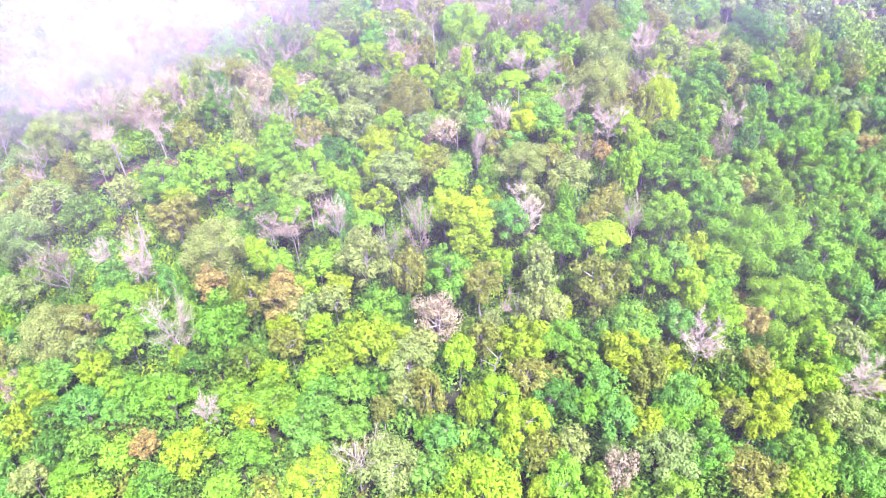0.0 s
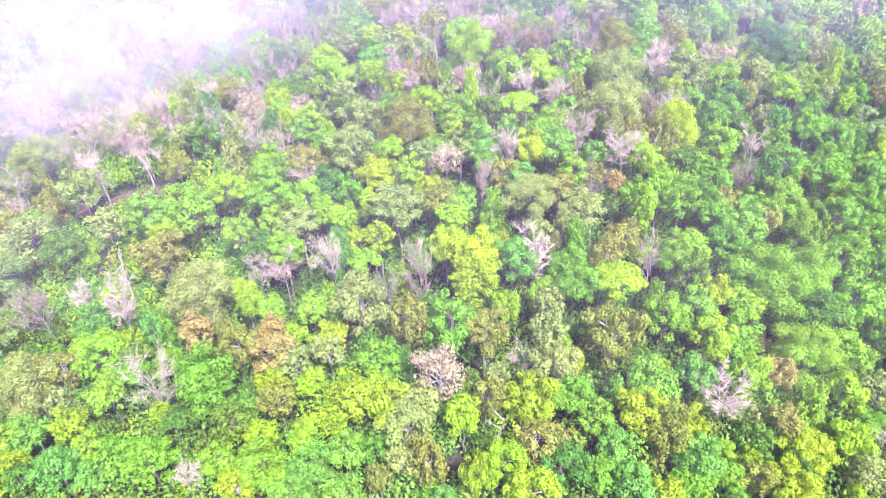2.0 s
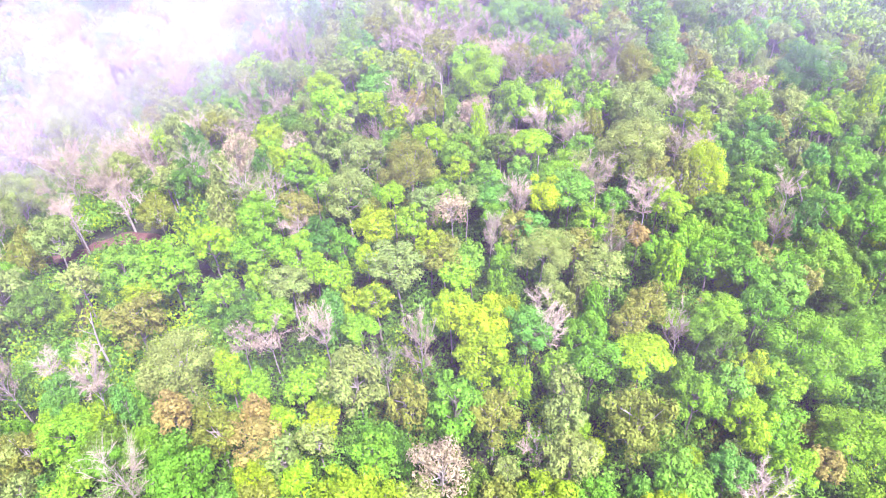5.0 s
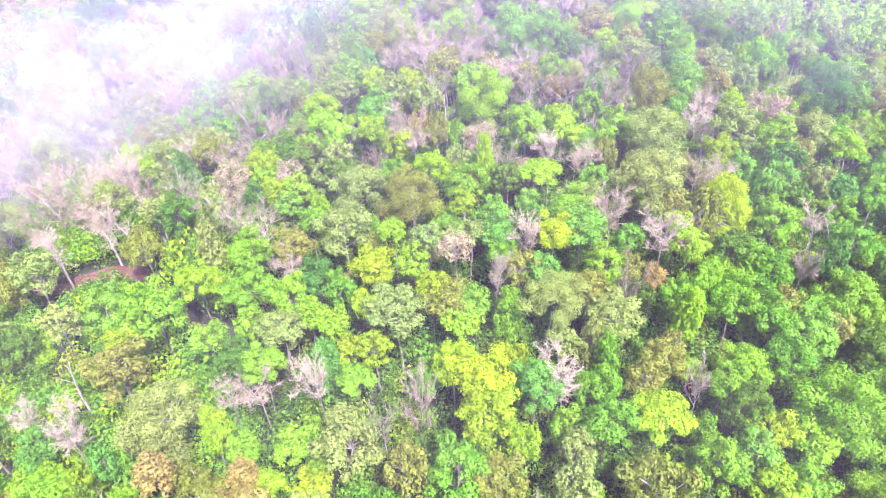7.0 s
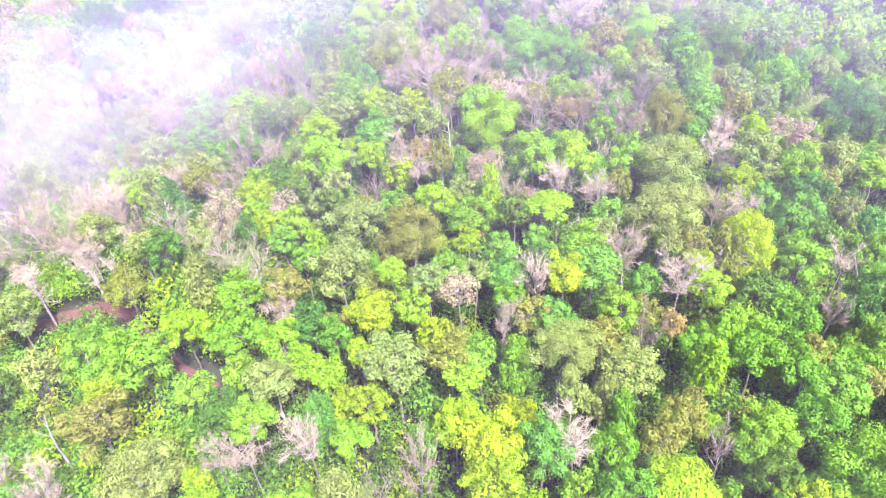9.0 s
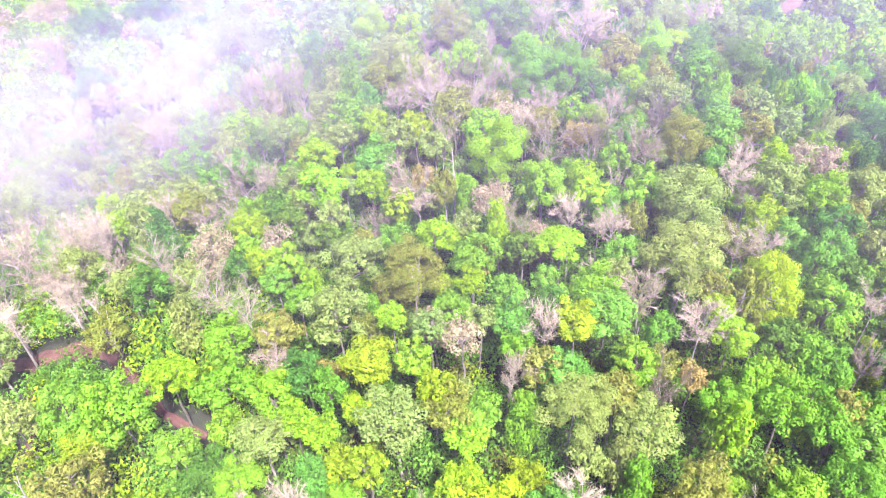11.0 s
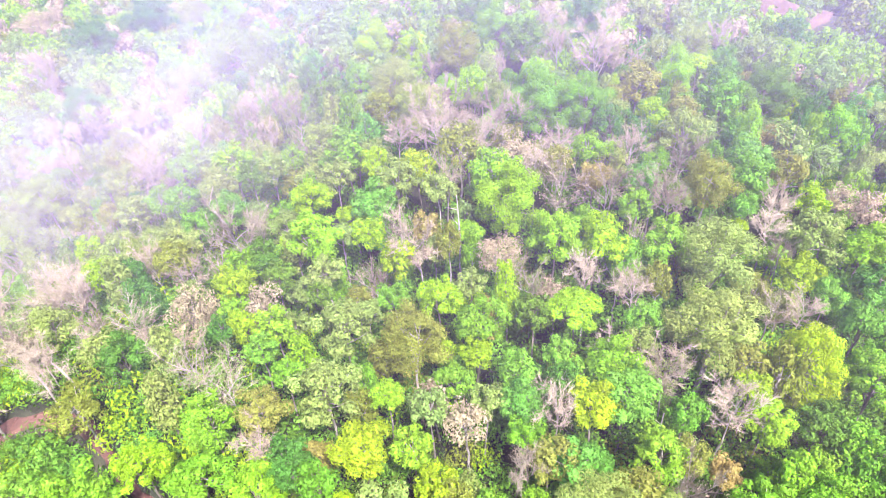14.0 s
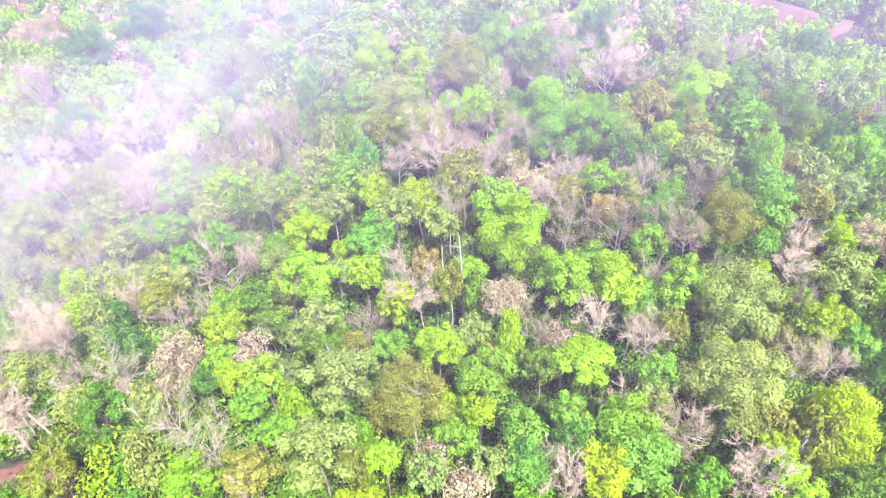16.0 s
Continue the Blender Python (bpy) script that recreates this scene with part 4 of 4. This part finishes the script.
def bowed_tree(x, y, reach, height, turn, label):
    """A slender pale tree bent over in an arch, with thin drooping twigs at its tip."""
    tree = new("bowed_tree")
    rng = random.Random(int(x * 7 + y))
    tree.matrix_basis = pose(x, y, ground(x, y), 0, 0, turn)
    tv, tf, kv, kf = [], [], [], []
    pts = [Vector((reach * (1 - math.cos(t * 1.9)), 0, height * math.sin(min(t * 1.9, 1.9)))) for t in (i / 9 for i in range(10))]
    pts[0].z = -0.2
    for i, (a, b) in enumerate(zip(pts, pts[1:])):
        tube(tv, tf, a, b, 0.16 - 0.014 * i, 0.146 - 0.014 * i, 6)
    for i in range(3, 10):
        for _ in range(3):
            j = limb(tv, tf, rng, pts[i], (rng.gauss(0.3, 0.6), rng.gauss(0, 0.7), rng.gauss(0.5, 0.5)), rng.uniform(0.8, 2.0), 0.03, 3, 3, 0.25)
            for _ in range(60):
                s = j[rng.randrange(4)]
                e = s + Vector((rng.gauss(0, 0.4), rng.gauss(0, 0.4), rng.gauss(0.1, 0.4)))
                n = (e - s).orthogonal().normalized() * 0.014
                kv += [s - n, s + n, e]
                kf.append((len(kv) - 3, len(kv) - 2, len(kv) - 1))
    mesh_object("trunk", tv, tf, BARK_PALE, tree, smooth=True)
    tagged(mesh_object("twigwork", kv, kf, TWIG, tree), kind="stuff")
    TAKEN.append((x, y, 1.5))
    return tagged(tree, label, "tree", "leaning trees by the track")


for x, y, reach, height, turn in ((-44, 85.5, 4.0, 5.5, 165), (-46, 84.2, 1.6, 5.0, 150), (-47.5, 86, 1.8, 6.0, 170), (-52, 82, 2.4, 6.5, 140), (-54, 84, 2.0, 6.0, 160), (-41, 87, 1.2, 6.5, 150), (-36, 88, 0.9, 6.0, 140), (-33, 88.5, 0.8, 5.5, 120)):
    bowed_tree(x, y, reach, height, turn, "slender pale tree bent over beside the red earth track")

# the rest of the stand, grown at random between those
MIX = [("green", 0.50), ("dark", 0.11), ("lime", 0.14), ("golden", 0.08), ("pale", 0.08), ("olive", 0.05), ("rust", 0.02), ("bare", 0.01), ("thin", 0.01)]
DRY = [("green", 0.22), ("dark", 0.06), ("lime", 0.07), ("pale", 0.27), ("olive", 0.12), ("rust", 0.02), ("pink", 0.03), ("bare", 0.05), ("sparse", 0.08), ("thin", 0.08)]
UPPER = [("green", 0.38), ("pale", 0.28), ("lime", 0.14), ("dark", 0.07), ("olive", 0.06), ("bare", 0.03), ("thin", 0.04)]
SAGE = [("pale", 0.38), ("thin", 0.2), ("sparse", 0.12), ("olive", 0.1), ("green", 0.1), ("dark", 0.07), ("bare", 0.03)]
fill = random.Random(21)


def in_view(x, y):
    return abs(x + 0.09 * (y - 25)) < 38 + 0.56 * max(0, y - 10) and 26 < y < 260


def near_line(x, y, line, gap):
    for a, b in zip(line, line[1:]):
        for i in range(7):
            if math.hypot(x - a[0] - (b[0] - a[0]) * i / 6, y - a[1] - (b[1] - a[1]) * i / 6) < gap:
                return True
    return False


cells = {}
for x, y, r in TAKEN:
    cells.setdefault((int(x // 6), int(y // 6)), []).append((x, y, r))


def room(x, y, r):
    cx, cy = int(x // 6), int(y // 6)
    for i in (-1, 0, 1):
        for j in (-1, 0, 1):
            for ox, oy, orad in cells.get((cx + i, cy + j), ()):
                if math.hypot(x - ox, y - oy) < 0.64 * (r + orad):
                    return False
    return True


far_trees = []
for n in range(17000):
    x, y = fill.uniform(-165, 150), fill.uniform(26, 262)
    r = fill.choice((1.2, 1.5, 1.8, 2.1)) if y < 60 else fill.choice((1.7, 2.0, 2.3, 2.6)) if y < 150 else fill.choice((1.9, 2.3, 2.7, 3.2))
    if not in_view(x, y) or not room(x, y, r):
        continue
    if -54 < x < -29 and 62 < y < 82:
        continue
    if near_line(x, y, TRACK, 3.2) or near_line(x, y, SPUR, 2.2) or near_line(x, y, CLEARING, 7.5):
        continue
    cells.setdefault((int(x // 6), int(y // 6)), []).append((x, y, r))
    pick, species = fill.random(), "green"
    for s, p in SAGE if x < -28 and 84 < y < 140 else DRY if y > 70 and x < 22 + 0.15 * (y - 70) else UPPER if y > 98 else MIX:
        pick -= p
        if pick < 0:
            species = s
            break
    half = r * fill.uniform(1.05, 1.6)
    centre = max(half + 0.5, fill.uniform(4.8, 8.4) - 1.5 * (1 - math.tanh((y - 57) / 8)))
    shape = fill.choice(SHAPES) if species in ("green", "dark", "lime", "pale") else "round"
    if y > 150 or abs(x + 0.09 * (y - 25)) > 80:
        far_trees.append((species, x, y, r, half, centre))
        continue
    plant(species, shape, x, y, r, half * (1.3 if shape == "tall" else 1), centre)
for kind in MASTERS.values():
    for master in kind:
        if master.name not in USED:
            for o in [*master.children_recursive, master]:
                bpy.data.objects.remove(o)


def far_woods():
    """The woods on the far crest, too many to count: one mesh of crowns a tone."""
    rng = np.random.default_rng(5)
    for species in ("green", "dark", "pale", "olive", "pink", "lime"):
        vs, fs, base = [], [], 0
        for s, x, y, r, half, centre in far_trees:
            s = {"golden": "lime", "rust": "olive", "bare": "pink", "sparse": "pink", "thin": "pale"}.get(s, s)
            if s != species:
                continue
            v, f = sprays(rng, crown_lobes(rng, "round"), 620, 0.17)
            v = v * np.array([r, r, half]) + np.array([x, y, ground(x, y) + centre])
            vs.append(v), fs.append(f + base)
            base += len(v)
        ob = mesh_object("far_woods", np.concatenate(vs), np.concatenate(fs), LEAF[species])
        tagged(ob, f"distant {species} tree crowns on the hazy crest", "woods", kind="stuff")


far_woods()


def dead_trunk(x, y, height, label):
    """A standing dead trunk, pale and crooked, with a broken top and two stubs."""
    tree = new("dead_tree")
    rng = random.Random(int(x * 3 + y * 5))
    tree.matrix_basis = pose(x, y, ground(x, y), rng.gauss(0, 3), rng.gauss(0, 3), rng.uniform(0, 360))
    tv, tf = [], []
    j = limb(tv, tf, rng, (0, 0, -0.2), (0, 0, 1), height, 0.2, 7, 7, 0.07)
    mesh_object("trunk", tv, tf, BARK_PALE, tree, smooth=True)
    for k in (4, 5, 6):
        bv, bf = [], []
        limb(bv, bf, rng, j[k], (rng.gauss(0, 1), rng.gauss(0, 1), 0.8), rng.uniform(0.8, 2.2), 0.06, 4, 3, 0.25)
        mesh_object("branch", bv, bf, BARK_PALE, tree, smooth=True)
    return tagged(tree, label, "dead tree", "dead trees")


for x, y, h in ((2.4, 45.8, 8.5), (-5.0, 103.5, 13.0), (-18.9, 53.1, 8.5), (27.5, 56.6, 8.5), (-42.6, 65.8, 11.0), (13.0, 82.0, 11.0), (46.0, 92.0, 11.0)):
    dead_trunk(x, y, h, "pale standing dead trunk with a few broken branches")


def shrub_spots(pick):
    """Places on an uneven grid under the trees, closer together where the slope is near, clear of the track."""
    spots = []
    for first, last, step in ((26, 112, 2.15), (112, 152, 3.4)):
        for j in range(int((last - first) / step)):
            for i in range(int(240 / step)):
                x = -125 + i * step + pick.uniform(-0.7, 0.7) * step
                y = first + j * step + pick.uniform(-0.7, 0.7) * step
                if in_view(x, y) and not (near_line(x, y + 1.0, TRACK, 1.8) or near_line(x, y + 1.0, SPUR, 1.4)):
                    spots.append((x, y))
    return spots


def undergrowth():
    """Shrubs and saplings under the trees."""
    rng = np.random.default_rng(9)
    pick = random.Random(3)
    made = {"green": [[], [], 0], "dark": [[], [], 0], "lime": [[], [], 0], "olive": [[], [], 0]}
    for x, y in shrub_spots(pick):
        by_track = -66 < x < -24 and 60 < y < 96
        species = pick.choices(("green", "dark", "lime", "olive"), (0.5, 0.2, 0.28, 0.02) if by_track else (0.4, 0.46, 0.07, 0.07))[0]
        r = pick.uniform(1.8, 3.2)
        v, f = sprays(rng, [(0, 0, 0.4, 0.7), (0.5, 0.2, 0.2, 0.5), (-0.3, 0.5, 0.2, 0.5), (-0.2, -0.5, 0.6, 0.5), (0.1, 0, 1.0, 0.4)], 330, 0.1)
        v = v * np.array([r, r, r * 1.2]) + np.array([x, y, ground(x, y) + 0.25 * r])
        vs, fs, base = made[species]
        vs.append(v), fs.append(f + base)
        made[species][2] += len(v)
    for species, (vs, fs, _) in made.items():
        ob = mesh_object("undergrowth", np.concatenate(vs), np.concatenate(fs), LEAF[species])
        tagged(ob, f"{species} shrubs and saplings on the forest floor", "shrubs", kind="stuff")


undergrowth()


def bushes():
    """The low thicket of bright green bushes beside the track."""
    rng, pick = np.random.default_rng(12), random.Random(8)
    made = 0
    while made < 70:
        x, y = pick.uniform(-56, -27), pick.uniform(60, 83)
        r = pick.uniform(1.2, 2.2)
        if near_line(x, y, TRACK, 1.4 + r) or near_line(x, y, SPUR, 1.0 + r) or not room(x, y, r * 0.9):
            continue
        cells.setdefault((int(x // 6), int(y // 6)), []).append((x, y, r * 0.9))
        made += 1
        bush = new("bush")
        bush.location = (x, y, ground(x, y))
        tv, tf = [], []
        for _ in range(5):
            limb(tv, tf, pick, (0, 0, -0.1), (pick.gauss(0, 0.5), pick.gauss(0, 0.5), 1), r * 1.2, 0.04, 4, 3, 0.15)
        mesh_object("stems", tv, tf, BARK_GREY, bush)
        lobes = [(pick.gauss(0, 0.4), pick.gauss(0, 0.4), pick.uniform(0.5, 1.5), pick.uniform(0.35, 0.6)) for _ in range(12)]
        v, f = sprays(rng, lobes, 1600, 0.11)
        mesh_object("crown", v * r, f, LEAF[pick.choice(("green", "green", "lime"))], bush)
        tagged(bush, "low bright green bush beside the earth track", "bush", "bushes by the track")


bushes()

# ---- mist ----
# aerial haze is put into the sheets' colour; more sheets overlap with distance
HAZE = mist_material("haze", 0.016, (0.72, 0.53, 0.88), 0.03, 0.15, 0.65)
DRIFT = mist_material("drift", 0.007, (0.62, 0.52, 0.86), 0.05, 0.2, 0.7)
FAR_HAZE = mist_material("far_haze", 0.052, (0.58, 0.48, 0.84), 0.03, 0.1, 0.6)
LOW_HAZE = mist_material("low_haze", 0.006, (0.50, 0.46, 0.88), 0.04, 0.15, 0.65)
SLOPE_HAZE = mist_material("slope_haze", 0.013, (0.62, 0.49, 0.76), 0.04, 0.2, 0.7)
MIST = mist_material("mist_bank", 0.15, (0.74, 0.62, 0.84), 0.05, 0.2, 0.75)


def curtain(name, a, b, low, high, mat, label, bow=3.0, level=False):
    """A thin upright tinted sheet for mist or haze from a to b, hanging between two heights above the crowns, or level
    above those amid the slope.
    """
    n, m = 24, 6
    verts, uv, faces = [], [], []
    for i in range(n + 1):
        s = i / n
        x, y = a[0] + (b[0] - a[0]) * s, a[1] + (b[1] - a[1]) * s + bow * math.sin(s * 7 + a[1])
        mean = canopy(0, y) if level else canopy(x, y)
        for j in range(m + 1):
            v = j / m
            verts.append((x, y + 1.5 * v, mean + low + (high - low) * v))
            uv.append((s, v))
    for i in range(n):
        faces += [(i * (m + 1) + j, (i + 1) * (m + 1) + j, (i + 1) * (m + 1) + j + 1, i * (m + 1) + j + 1) for j in range(m)]
    return tagged(mesh_object(name, verts, faces, mat, smooth=True, uv=uv), label, "mist", kind="stuff")


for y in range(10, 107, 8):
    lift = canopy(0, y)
    curtain("haze", (-190, y), (190, y), -3, min(60 + 0.2 * y - lift, 36), HAZE, "see-through sheet tinted lilac as haze above the treetops", level=True)
for x, y, w in ((-72, 88, 34), (-66, 96, 38), (-62, 104, 42), (-61, 112, 44), (-63, 120, 46), (-68, 129, 46), (-74, 139, 46)):
    curtain("mist", (x - w - 8, y), (x + w + 8, y + 4), -5, 22, MIST, "white bank of drifting mist over the slope")
for x, y, w in ((-68, 92, 26), (-67, 99, 28), (-68, 106, 30)):
    curtain("mist", (x - w, y), (x + w, y + 3), -5, 13, MIST, "low white mist among the crowns above the track")
# blue tint added over the gaps, for the bluish, lighter shade between crowns
for y in range(36, 109, 8):
    curtain("haze", (-150, y), (150, y), -9, 9, LOW_HAZE, "see-through sheet tinted blue to lift the shade between the crowns")
for y in range(78, 107, 7):
    curtain("haze", (-150, y), (170, y), -3, 30, LOW_HAZE, "see-through sheet tinted blue as haze over the middle of the slope")
for x, y, w in ((-205, 190, 70), (-225, 215, 90), (-235, 240, 100)):
    curtain("mist", (x - w, y), (x + w, y + 4), -5, 55, MIST, "white bank of drifting mist over the far valley")
# distance haze painted by stacked lilac sheets
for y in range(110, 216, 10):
    curtain("haze", (-190, y), (190, y), -3, 36, FAR_HAZE, "see-through sheet tinted lilac as distance haze over the far treetops")
for x, y, w in ((-34, 24, 48), (-36, 31, 52), (-38, 38, 56), (-40, 45, 58), (-44, 52, 58)):
    curtain("haze", (x - w, y), (x + w, y + 3), 6, 30, DRIFT, "pale lilac drift of mist in front of the slope")
for x, y, w in ((-64, 54, 48), (-64, 62, 50), (-62, 70, 52), (-62, 78, 54), (-62, 86, 56)):
    curtain("haze", (x - w, y), (x + w, y + 3), -4, 20, SLOPE_HAZE, "pinkish haze drifting over the slope by the track")
